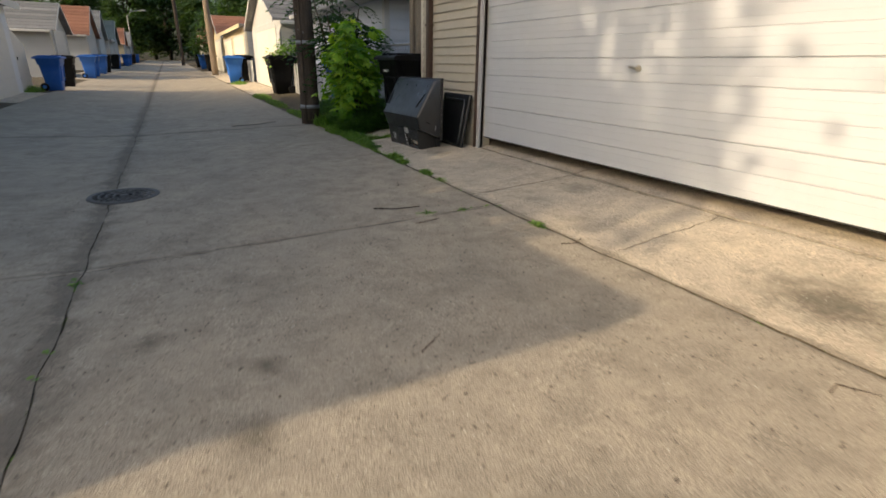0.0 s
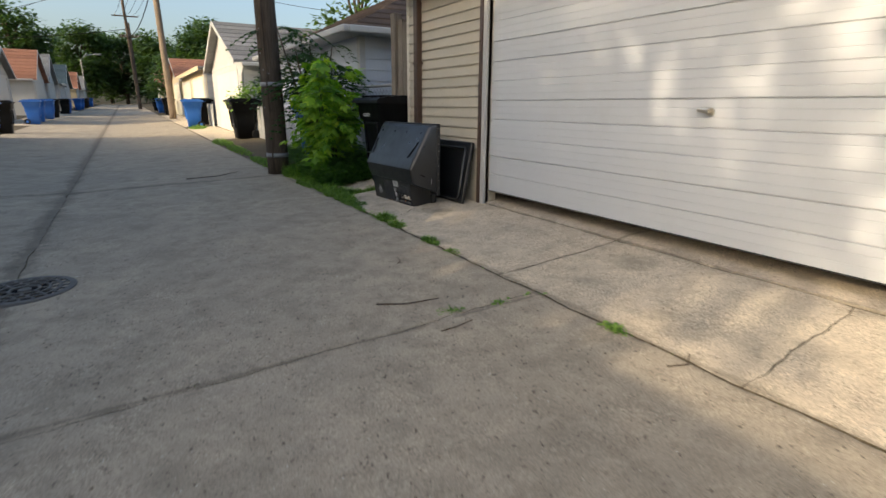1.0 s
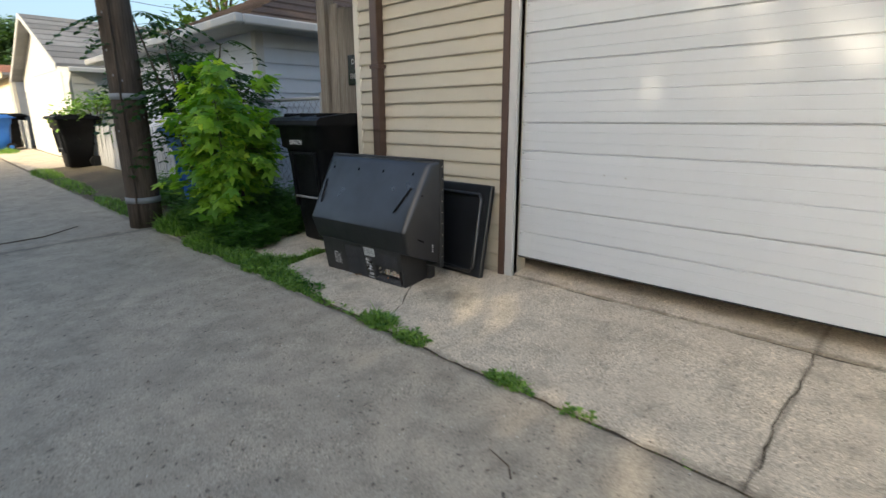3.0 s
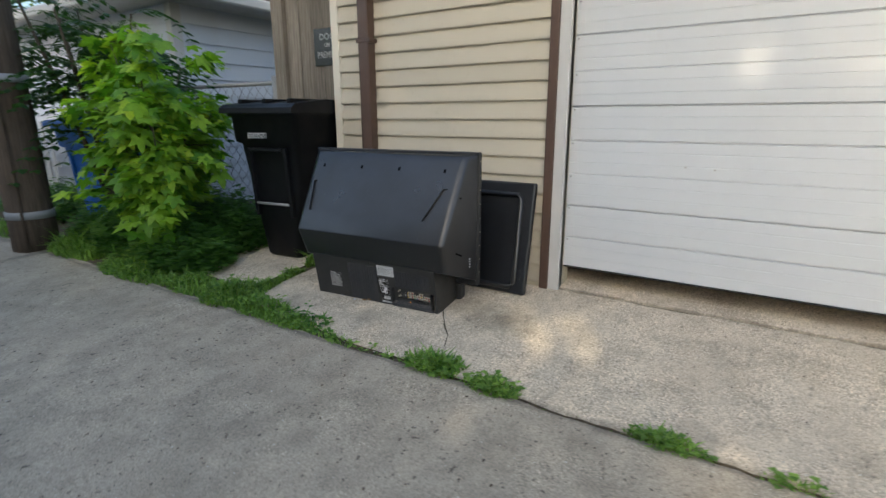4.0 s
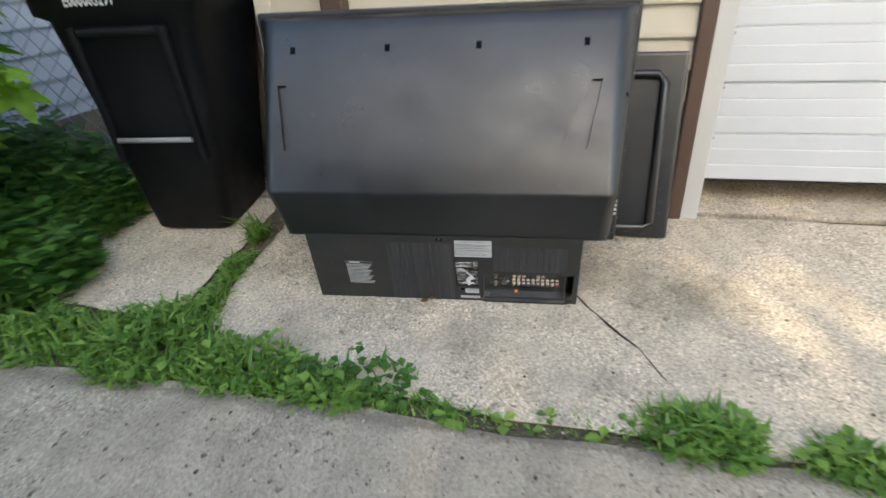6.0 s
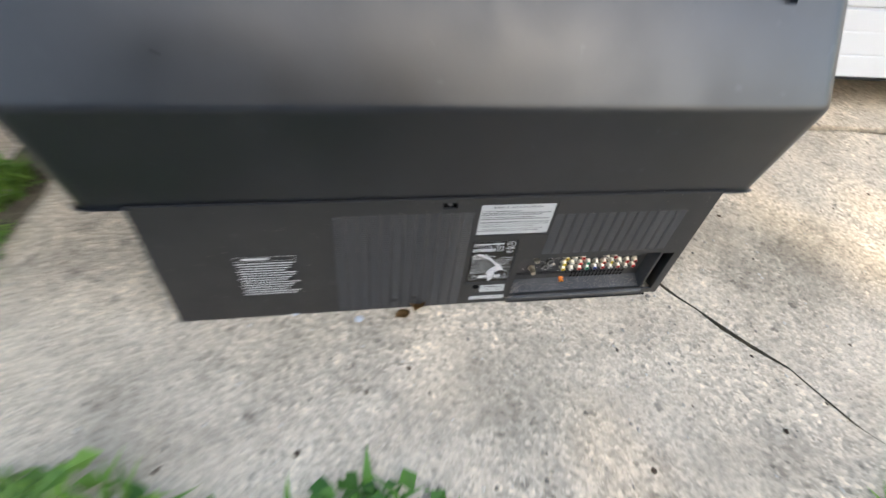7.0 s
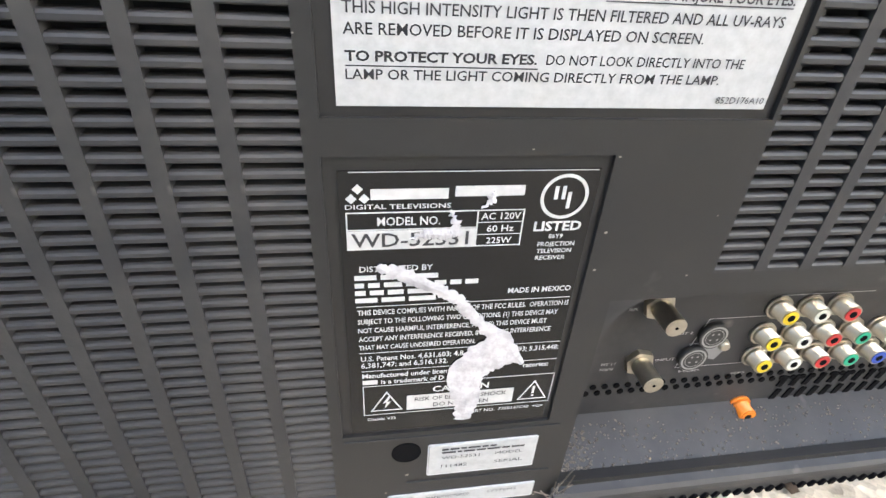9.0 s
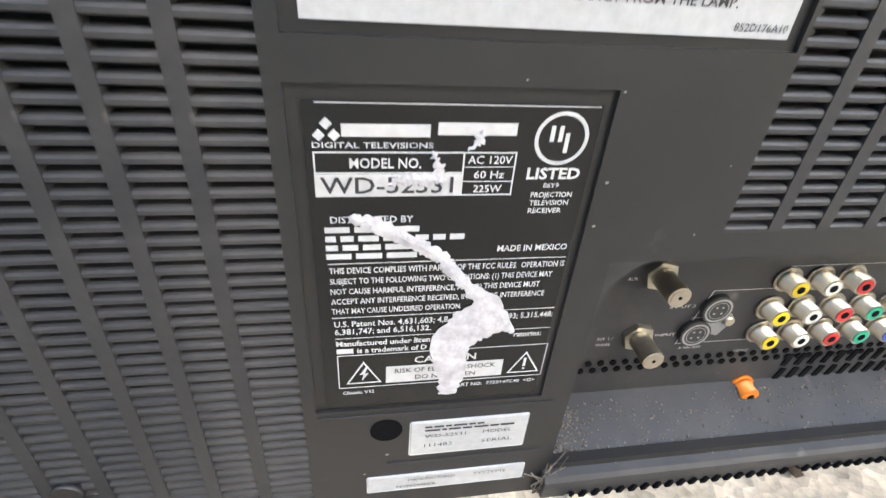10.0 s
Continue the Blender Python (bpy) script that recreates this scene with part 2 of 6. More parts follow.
def leaf(name, a, b, island=True, trans=0.35):
    k = Mat(name, 0.5, spec=0.35)
    src = k.t.nodes.new("ShaderNodeNewGeometry").outputs["Random Per Island"] if island else k.t.nodes.new("ShaderNodeObjectInfo").outputs["Random"]
    c = k.ramp(src, (0.0, a), (1.0, b))
    c = k.mix(1.0, c, k.ramp(k.noise(25, 3), (0.3, 0.8), (0.7, 1.15)), "MULTIPLY")
    k.link(c, k.b.inputs["Base Color"])
    tr = k.t.nodes.new("ShaderNodeBsdfTranslucent")
    k.link(k.mix(1.0, c, (1.3, 1.5, 0.5), "MULTIPLY"), tr.inputs["Color"])
    ms = k.t.nodes.new("ShaderNodeMixShader")
    ms.inputs[0].default_value = trans
    k.link(k.b.outputs[0], ms.inputs[1])
    k.link(tr.outputs[0], ms.inputs[2])
    k.link(ms.outputs[0], k.t.nodes["Material Output"].inputs["Surface"])
    return k.m


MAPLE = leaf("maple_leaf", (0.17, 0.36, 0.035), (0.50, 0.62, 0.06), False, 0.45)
# Darker copy of the maple green, with the crown's shade in its colour.
MAPLE_SHADE = leaf("maple_leaf_shade_tone", (0.09, 0.22, 0.024), (0.28, 0.44, 0.04), True, 0.45)
FROND = leaf("dark_frond", (0.015, 0.05, 0.014), (0.045, 0.10, 0.025))
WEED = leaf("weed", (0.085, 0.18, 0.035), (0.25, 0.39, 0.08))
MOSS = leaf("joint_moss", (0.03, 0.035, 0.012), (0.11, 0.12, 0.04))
# Darker weed green: undergrowth's shade put into colour; also broad weeds' own green.
WEED_DARK = leaf("weed_dark_shade_toned", (0.045, 0.12, 0.028), (0.13, 0.26, 0.05))
FAR_LEAF = leaf("far_foliage", (0.035, 0.075, 0.03), (0.085, 0.14, 0.045))
PALE_LEAF = leaf("pale_foliage", (0.06, 0.11, 0.03), (0.11, 0.17, 0.045))


# ---- building helpers ----
def rise(y):
    """The alley climbs gently away from the start."""
    return 0.0 if y < 12 else 0.0096 * (y - 12)


def gz(x, y):
    """Height of the paved ground: a shallow gutter in the middle, aprons that climb to the doors."""
    r = rise(y)
    if x > 2.55:
        d = min(x - 2.55, 1.5)
        return r + 0.04 * d + 0.03 * d * d
    if x > -0.5:
        return r - 0.09 * (2.55 - x) / 3.05
    if x > -3.45:
        return r - 0.09 * (x + 3.45) / 2.95
    return r + 0.04 * min(-3.45 - x, 1.5)


def part(name, bm, material, parent=None, label="", smooth=False, at=None):
    """Links a bmesh as one mesh object under its thing."""
    bmesh.ops.recalc_face_normals(bm, faces=bm.faces)
    me = bpy.data.meshes.new(name)
    bm.to_mesh(me)
    bm.free()
    for m in (material if isinstance(material, (list, tuple)) else [material]):
        me.materials.append(m)
    if smooth:
        me.polygons.foreach_set("use_smooth", [True] * len(me.polygons))
    ob = new(name, me)
    if at is not None:
        ob.matrix_basis = at
    if parent:
        ob.parent = parent
    if label:
        ob["label"] = label
    return ob


def same(name, ob, parent, at):
    """Another piece on the mesh of ob."""
    o = new(name, ob.data)
    o.parent = parent
    o.matrix_basis = at
    return o


def thing(name, label, category, at=None, group="", kind=""):
    ob = new(name)
    ob.empty_display_size = 0.2
    if at is not None:
        ob.matrix_basis = at
    return tagged(ob, label, category, group, kind)


def add_box(bm, x0, x1, y0, y1, z0, z1, bevel=0.0, seg=1, m=None, mat=0):
    r = bmesh.ops.create_cube(bm, size=1)
    vs = r["verts"]
    bmesh.ops.transform(bm, matrix=Matrix.LocRotScale(((x0 + x1) / 2, (y0 + y1) / 2, (z0 + z1) / 2), None, (x1 - x0, y1 - y0, z1 - z0)), verts=vs)
    faces = list({f for v in vs for f in v.link_faces})
    if bevel:
        es = list({e for v in vs for e in v.link_edges})
        out = bmesh.ops.bevel(bm, geom=es, offset=bevel, segments=seg, affect="EDGES", profile=0.6)
        faces = list({f for f in out["faces"]} | {f for f in faces if f.is_valid})
        vs = list({v for f in faces for v in f.verts})
        faces = list({f for v in vs for f in v.link_faces})
    for f in faces:
        f.material_index = mat
    if m is not None:
        bmesh.ops.transform(bm, matrix=m, verts=vs)
    return vs


def box(x0, x1, y0, y1, z0, z1, bevel=0.0, seg=1):
    bm = bmesh.new()
    add_box(bm, x0, x1, y0, y1, z0, z1, bevel, seg)
    return bm


def add_tube(bm, pts, radii, n=10, caps=True, mat=0):
    """A tube along points, with a radius for each."""
    if isinstance(radii, (int, float)):
        radii = [radii] * len(pts)
    pts = [Vector(p) for p in pts]
    rings = []
    for i, p in enumerate(pts):
        d = (pts[min(i + 1, len(pts) - 1)] - pts[max(i - 1, 0)]).normalized()
        a = d.orthogonal() if abs(d.z) > 0.99 else d.cross(Vector((0, 0, 1)))
        a.normalize()
        b = d.cross(a)
        rings.append([bm.verts.new(p + (a * math.cos(t) + b * math.sin(t)) * radii[i]) for t in (2 * math.pi * j / n for j in range(n))])
    for r0, r1 in zip(rings, rings[1:]):
        for j in range(n):
            f = bm.faces.new((r0[j], r0[(j + 1) % n], r1[(j + 1) % n], r1[j]))
            f.material_index = mat
            f.smooth = n > 6
    if caps:
        for r in (rings[0], rings[-1]):
            bm.faces.new(r).material_index = mat
    return bm


def tube(pts, radii, n=10):
    return add_tube(bmesh.new(), pts, radii, n)


def prism(bm, poly, h0, h1, axis="z"):
    """Extrudes a flat outline from h0 to h1 along an axis."""
    def at(p, h):
        return {"z": (p[0], p[1], h), "y": (p[0], h, p[1]), "x": (h, p[0], p[1])}[axis]
    a = [bm.verts.new(at(p, h0)) for p in poly]
    b = [bm.verts.new(at(p, h1)) for p in poly]
    bm.faces.new(a)
    bm.faces.new(b)
    n = len(poly)
    for i in range(n):
        bm.faces.new((a[i], a[(i + 1) % n], b[(i + 1) % n], b[i]))
    return bm


def bevelled(bm, offset, seg=2, angle=20):
    es = [e for e in bm.edges if len(e.link_faces) == 2 and e.calc_face_angle(0) > radians(angle)]
    bmesh.ops.bevel(bm, geom=es, offset=offset, segments=seg, affect="EDGES", profile=0.6)
    return bm


# ---- ground ----
def sheet():
    """One sheet of soil and grass that reaches the horizon, just under the paving."""
    bm = bmesh.new()
    xs = [-900, -300, -100, -40, -15, -8, -4.95, -3.45, -0.5, 2.55, 3.1, 3.5, 4.05, 6, 10, 15, 40, 100, 300, 900]
    ys = [-900, -200, -50, -15, -5, 0, 4, 8, 12, 20, 40, 60, 80, 110, 140, 200, 400, 900]
    grid = [[bm.verts.new((x, y, gz(x, min(y, 140)) - 0.017)) for y in ys] for x in xs]
    for i in range(len(xs) - 1):
        for j in range(len(ys) - 1):
            bm.faces.new((grid[i][j], grid[i + 1][j], grid[i + 1][j + 1], grid[i][j + 1]))
    return bm


tagged(part("ground", sheet(), SOIL), "dark soil and weedy ground that runs under the alley", "ground", kind="structure")
alley = thing("road", "cracked pale concrete alley with a shallow centre gutter", "alley", kind="structure")
apron = thing("pavement", "worn sandy concrete apron in front of the garage", "apron", kind="structure")


def slab(corners, step, lift=0.0, jag=0.009, jy=0.009, gap=0.005, thick=0.07, seed=0, bow=0.0):
    """A concrete slab with ragged edges; corners run round from the near left."""
    a, b, c, d = (Vector(p) for p in corners)
    nu = max(2, int((b - a).length / step))
    nv = max(2, int((d - a).length / step))
    bm = bmesh.new()
    rows = []
    for i in range(nu + 1):
        s = i / nu
        col = []
        for j in range(nv + 1):
            t = j / nv
            p = (a * (1 - s) + b * s) * (1 - t) + (d * (1 - s) + c * s) * t
            du = Vector((b - a)).normalized()
            dv = Vector((d - a)).normalized()
            # ragged cracks: both sides of a joint wander together
            ex = noise.noise(Vector((p.y * 2.3, 7.1, 0))) * 2.2 + noise.noise(Vector((p.y * 9, 3.3, 0))) + noise.noise(Vector((p.y * 29, 9.3, 0))) * 1.0
            ey = noise.noise(Vector((p.x * 2.3, 1.7, 5))) * 2.2 + noise.noise(Vector((p.x * 9, 8.3, 5))) + noise.noise(Vector((p.x * 29, 2.3, 5))) * 1.0
            p = p + Vector((ex * jag, ey * jy))
            if i == 0:
                p = p + du * gap * (0.6 + noise.noise(Vector((p.y * 4, 1, seed))))
            if i == nu:
                p = p - du * gap * (0.6 + noise.noise(Vector((p.y * 4, 2, seed))))
            if j == 0:
                p = p + dv * gap * (0.6 + noise.noise(Vector((p.x * 4, 3, seed))))
            if j == nv:
                p = p - dv * gap * (0.6 + noise.noise(Vector((p.x * 4, 4, seed))))
            edge = 0.005 if i in (0, nu) or j in (0, nv) else 0.0
            col.append(bm.verts.new((p.x, p.y, gz(p.x, p.y) + lift - edge + 0.003 * noise.noise(Vector((p.x * 1.5, p.y * 1.5, 3))))))
        rows.append(col)
    for i in range(nu):
        for j in range(nv):
            bm.faces.new((rows[i][j], rows[i + 1][j], rows[i + 1][j + 1], rows[i][j + 1])).smooth = True
    ring = [rows[i][0] for i in range(nu + 1)] + [rows[nu][j] for j in range(1, nv + 1)] + [rows[i][nv] for i in range(nu - 1, -1, -1)] + [rows[0][j] for j in range(nv - 1, 0, -1)]
    low = [bm.verts.new(v.co - Vector((0, 0, thick))) for v in ring]
    rim = [bm.verts.new(v.co) for v in ring]
    for i in range(len(ring)):
        k = (i + 1) % len(ring)
        bm.faces.new((rim[i], low[i], low[k], rim[k])).material_index = 1
    return bm


def joint(k):
    """The two ends (gutter, edge) of the k-th joint across the alley."""
    if k == 0:
        return 3.60, 3.70
    if k == 1:
        return 10.40, 10.62
    return 3.7 + 6.5 * k, 3.75 + 6.5 * k


for k in range(-4, 20):
    (g0, e0), (g1, e1) = joint(k), joint(k + 1)
    st = 0.055 if -1 <= k <= 0 else 0.11 if k == 1 else 0.6
    xa, xb = (2.62 if k == 1 else 2.55), (2.62 if k == 0 else 2.55)
    part("slab", slab(((-0.50, g0), (xa, e0), (xb, e1), (-0.50, g1)), st, seed=k), [ALLEY, SOIL], alley)
    part("slab", slab(((-3.47, g0 - 0.2), (-0.50, g0), (-0.50, g1), (-3.47, g1 - 0.2)), max(st, 0.12), seed=k + 40), [ALLEY, SOIL], alley)
# the apron slabs: past the crack of the near half, to the garage corner, and under the cart
for i, (c, st) in enumerate([
        (((2.562, -3.6), (3.80, -3.6), (3.80, -0.6), (2.562, -0.6)), 0.1),
        (((2.562, -0.6), (3.80, -0.6), (3.80, 2.41), (2.562, 2.30)), 0.06),
        (((2.562, 2.30), (3.80, 2.41), (3.80, 4.14), (2.562, 4.10)), 0.06),
        (((2.562, 4.10), (3.80, 4.14), (3.80, 6.95), (2.587, 6.14)), 0.06),
        (((2.587, 6.14), (3.80, 6.95), (3.80, 7.93), (2.70, 7.84)), 0.06),
        (((2.86, 7.98), (4.2, 8.05), (4.2, 9.2), (2.95, 9.0)), 0.08)]):
    part("slab", slab(c, st, seed=90 + i, jy=0.02, gap=0.0065), [APRON, SOIL], apron)
# the threshold strip under the door, one piece
bm = bmesh.new()
prism(bm, [(3.817, -0.03), (3.817, 0.096), (3.82, 0.101), (3.96, 0.122), (4.3, 0.138), (4.3, -0.03)], -3.6, 8.0, "y")
tagged(part("pavement_threshold", bm, APRON), "stained concrete threshold strip under the garage door", "threshold", kind="structure")

# paved pads and gravel before the other garages
for x0, x1, y0, y1, nm in ((2.6, 3.75, 19.5, 27.2, "driveway"), (2.6, 3.75, 28.5, 47.0, "driveway"), (-4.9, -3.5, 17.5, 21.5, "driveway"), (-4.9, -3.5, 32, 64, "driveway")):
    tagged(part(nm, slab(((x0, y0), (x1, y0), (x1, y1), (x0, y1)), 0.35, seed=int(y0)), APRON), "pale concrete driveway apron before a garage", "driveway", kind="structure")


# manhole
def manhole():
    root = thing("manhole", "round cast-iron sewer grate with slotted openings set in the concrete", "manhole cover", pose(-0.40, 5.68, gz(-0.40, 5.68) + 0.009) @ Matrix.Diagonal((0.79, 0.79, 1.0, 1.0)))
    ring = bmesh.new()
    n = 48
    vs = [[ring.verts.new((r * math.cos(2 * math.pi * i / n), r * math.sin(2 * math.pi * i / n), z)) for i in range(n)] for r, z in ((0.40, -0.012), (0.385, 0.006), (0.335, 0.008), (0.325, -0.01))]
    for a, b in zip(vs, vs[1:]):
        for i in range(n):
            ring.faces.new((a[i], a[(i + 1) % n], b[(i + 1) % n], b[i]))
    part("frame", ring, IRON, root)
    # A near-black disc close below the bars paints the well's shade.
    well = bmesh.new()
    bmesh.ops.create_circle(well, cap_ends=True, segments=40, radius=0.335, matrix=pose(0, 0, -0.004))
    part("well", well, DARK, root, "near-black disc painted as the shade of the well under the grate")
    hub = bmesh.new()
    add_tube(hub, [(0, 0, -0.02), (0, 0, 0.008)], 0.05, 20)
    part("hub", hub, IRON, root)
    for rr, cnt, w in ((0.11, 8, 0.022), (0.19, 14, 0.022), (0.27, 20, 0.022)):
        ringb = bmesh.new()
        m = 40
        vv = [[ringb.verts.new((r * math.cos(2 * math.pi * i / m), r * math.sin(2 * math.pi * i / m), z)) for i in range(m)] for r, z in ((rr - w / 2, -0.02), (rr - w / 2, 0.008), (rr + w / 2, 0.008), (rr + w / 2, -0.02))]
        for a, b in zip(vv, vv[1:]):
            for i in range(m):
                ringb.faces.new((a[i], a[(i + 1) % m], b[(i + 1) % m], b[i]))
        part("grate_ring", ringb, IRON, root)
        for i in range(cnt):
            a = 2 * math.pi * i / cnt
            part("grate_bar", box(rr + w / 2, rr + 0.06, -0.011, 0.011, -0.02, 0.007), IRON, root, at=pose(0, 0, 0, 0, 0, math.degrees(a)))


manhole()


# ---- the garage ----
WX = 3.80                                        # the face of its wall on the alley
garage = thing("garage", "cream vinyl-sided garage with brown trim and a white overhead door", "garage", pose(0, 0, 0))
wb = bmesh.new()
for y0, y1, z0, z1 in ((6.064, 7.95, 0.02, 2.75), (-3.4, 1.20, 0.02, 2.75), (1.20, 6.064, 2.38, 2.75)):
    add_box(wb, WX + 0.012, WX + 0.16, y0, y1, z0, z1)
add_box(wb, WX + 0.16, 10.2, 7.80, 7.95, 0.02, 2.75)
add_box(wb, WX + 0.16, 10.2, -3.4, -3.25, 0.02, 2.75)
add_box(wb, 10.05, 10.2, -3.25, 7.80, 0.02, 2.75)
part("wall", wb, SIDING_CREAM, garage)
part("floor_slab", box(WX + 0.5, 10.05, -3.25, 7.8, 0.0, 0.138), SILL, garage)


def course(length, h=0.116, proud=0.025):
    """One course of lap siding: a plank that leans out to its lower edge, along y."""
    bm = bmesh.new()
    prism(bm, [(-0.004, h + 0.004), (-proud, 0.016), (-proud, 0.003), (-proud + 0.003, 0.0), (-0.002, 0.003)], 0, length, "y")
    return bm


CH = 0.116
c_a = None
for i in range(23):
    z = 0.006 + i * CH
    m = pose(WX + 0.012, 6.19, z)
    if c_a is None:
        c_a = part("siding_plank", course(7.89 - 6.19), SIDING_CREAM, garage, at=m)
    else:
        same("siding_plank", c_a, garage, m)
c_a = None
for i in range(23):
    z = 0.006 + i * CH
    for y, ln, key in ((-3.4, 4.4, 0),):
        m = pose(WX + 0.012, y, z)
        c_a = part("siding_plank", course(ln), SIDING_CREAM, garage, at=m) if c_a is None else same("siding_plank", c_a, garage, m)
part("corner_trim", box(WX - 0.008, WX + 0.075, 7.885, 7.962, 0.05, 2.75, 0.006, 2), TRIM_CREAM, garage, "pale vinyl corner post")
part("door_trim", box(WX - 0.03, WX + 0.06, 6.132, 6.188, 0.07, 2.48, 0.006, 2), BROWN, garage, "brown aluminium door casing")
part("door_trim", box(WX - 0.022, WX + 0.06, 1.028, 1.114, 0.07, 2.48, 0.006, 2), BROWN, garage)
part("door_trim", box(WX - 0.022, WX + 0.06, 1.114, 6.132, 2.394, 2.48, 0.006, 2), BROWN, garage)
part("door_stop", box(WX - 0.018, WX + 0.055, 6.064, 6.132, 0.09, 2.394, 0.004, 2), WHITE, garage, "white wooden door stop")
part("door_stop", box(WX - 0.018, WX + 0.055, 1.114, 1.20, 0.09, 2.394, 0.004, 2), WHITE, garage)
# brown downspout
ds = bmesh.new()
add_box(ds, WX - 0.082, WX - 0.004, 7.53, 7.63, 0.12, 2.62, 0.012, 2)
for z in (0.5, 1.7):
    add_box(ds, WX - 0.086, WX, 7.515, 7.645, z, z + 0.03, 0.003)
part("downspout", ds, BROWN, garage, "brown box-section downspout")
# roof: a hip seen from nowhere, closed over the walls
rf = bmesh.new()
lo = [(WX - 0.35, -3.75), (10.55, -3.75), (10.55, 8.3), (WX - 0.35, 8.3)]
lov = [rf.verts.new((x, y, 2.72)) for x, y in lo]
hiv = [rf.verts.new((7.0, 0.4, 4.6)), rf.verts.new((7.0, 4.2, 4.6))]
rf.faces.new(lov)
rf.faces.new((lov[0], lov[1], hiv[0]))
rf.faces.new((lov[1], lov[2], hiv[1], hiv[0]))
rf.faces.new((lov[2], lov[3], hiv[1]))
rf.faces.new((lov[3], lov[0], hiv[0], hiv[1]))
part("roof", rf, ROOF_BROWN, garage)
part("fascia", box(WX - 0.37, WX - 0.35, -3.75, 8.3, 2.6, 2.76, 0.003), BROWN, garage)

# the overhead door hangs a hand's width above the threshold
door = thing("garage_door", "white ribbed overhead garage door left slightly open above the threshold", "garage door", pose(WX + 0.06, 6.062, 0.246))
PH, DL = 0.2, 4.88


def door_board(deep):
    """A board of the door; its upper joint is a deep section break or a shallow crease."""
    g = 0.012 if deep else 0.007
    bm = bmesh.new()
    prism(bm, [(0.0, 0.0015), (0.0, PH * 0.32 - 0.004), (0.002, PH * 0.32), (0.0, PH * 0.32 + 0.004), (0.0, PH * 0.66 - 0.004), (0.002, PH * 0.66), (0.0, PH * 0.66 + 0.004),
               (0.0, PH - 0.6 * g - 0.004), (g, PH - 0.5 * g), (g, PH), (0.04, PH), (0.04, 0.0), (0.008, 0.0)], -DL, 0, "y")
    return bm


boards = {}
for i in range(11):
    deep = i % 3 != 2
    m = pose(0.002 * math.sin(i * 2.1), 0, i * PH)
    if deep in boards:
        same("panel", boards[deep], door, m)
    else:
        boards[deep] = part("panel", door_board(deep), DOOR_WHITE, door, at=m)
sl = bmesh.new()
add_box(sl, 0.004, 0.04, -DL, 0, -0.011, 0.0, 0.003, 2)
part("bottom_seal", sl, RUBBER, door, "black rubber seal")
for i in range(11):
    part("end_clip", box(-0.003, 0.0, -0.024, -0.014, i * PH + PH - 0.028, i * PH + PH - 0.018, 0.001), GALV, door)
hd = bmesh.new()
add_tube(hd, [(-0.002, 0, 0), (-0.012, 0, 0)], 0.028, 20)
add_tube(hd, [(-0.012, 0, 0), (-0.045, 0, 0)], 0.011, 14)
add_box(hd, -0.055, -0.04, -0.012, 0.075, -0.011, 0.011, 0.005, 2)
part("handle", hd, NICKEL, door, "chrome turning handle with a lock", at=pose(0, 3.475 - 6.062, 0.904, 10, 0, 0))
dn = random.Random(4)
for i in range(4):
    d = bmesh.new()
    bmesh.ops.create_icosphere(d, subdivisions=1, radius=0.004 + 0.003 * dn.random())
    bmesh.ops.scale(d, vec=(0.25, 1.4, 1), verts=d.verts)
    part("dent", d, SILL, door, "small rusty ding", at=pose(-0.0005, -0.4 - 4 * dn.random(), 0.1 + 1.4 * dn.random()))


# ---- houses along the alley ----
def lap_wall(root, x0, x1, y0, y1, z0, z1, mat, th=0.14, step=0.2):
    """A thin wall of lapped boards between two plan points, facing outwards to its left."""
    a, b = Vector((x0, y0, 0)), Vector((x1, y1, 0))
    d = (b - a).normalized()
    out = Vector((-d.y, d.x, 0))
    ln = (b - a).length
    ang = math.degrees(math.atan2(d.y, d.x))
    n = int((z1 - z0) / step)
    first = None
    for i in range(n + 1):
        h = min(step, z1 - z0 - i * step)
        if h < 0.02:
            break
        m = pose(x0, y0, z0 + i * step, 0, 0, ang)
        if first is None or h < step:
            bm = bmesh.new()
            prism(bm, [(-th, 0.0), (0.018, 0.0), (0.018, 0.012), (0.002, h), (-th, h)], 0, ln, "x")
            ob = part("board", bm, mat, root, at=m)
            first = first or ob
        else:
            same("board", first, root, m)


def side_boards(root, y0, xa, xb, base, top, mat):
    """Lapped boards on the wall that faces the way one comes."""
    first = None
    for i in range(int((top - base) / 0.2)):
        m = pose(0, y0, base + i * 0.2)
        if first is None:
            bm = bmesh.new()
            prism(bm, [(-0.018, 0), (0.06, 0), (0.06, 0.2), (-0.002, 0.2)], xa, xb, "x")
            first = part("side_board", bm, mat, root, at=m)
        else:
            same("side_board", first, root, m)


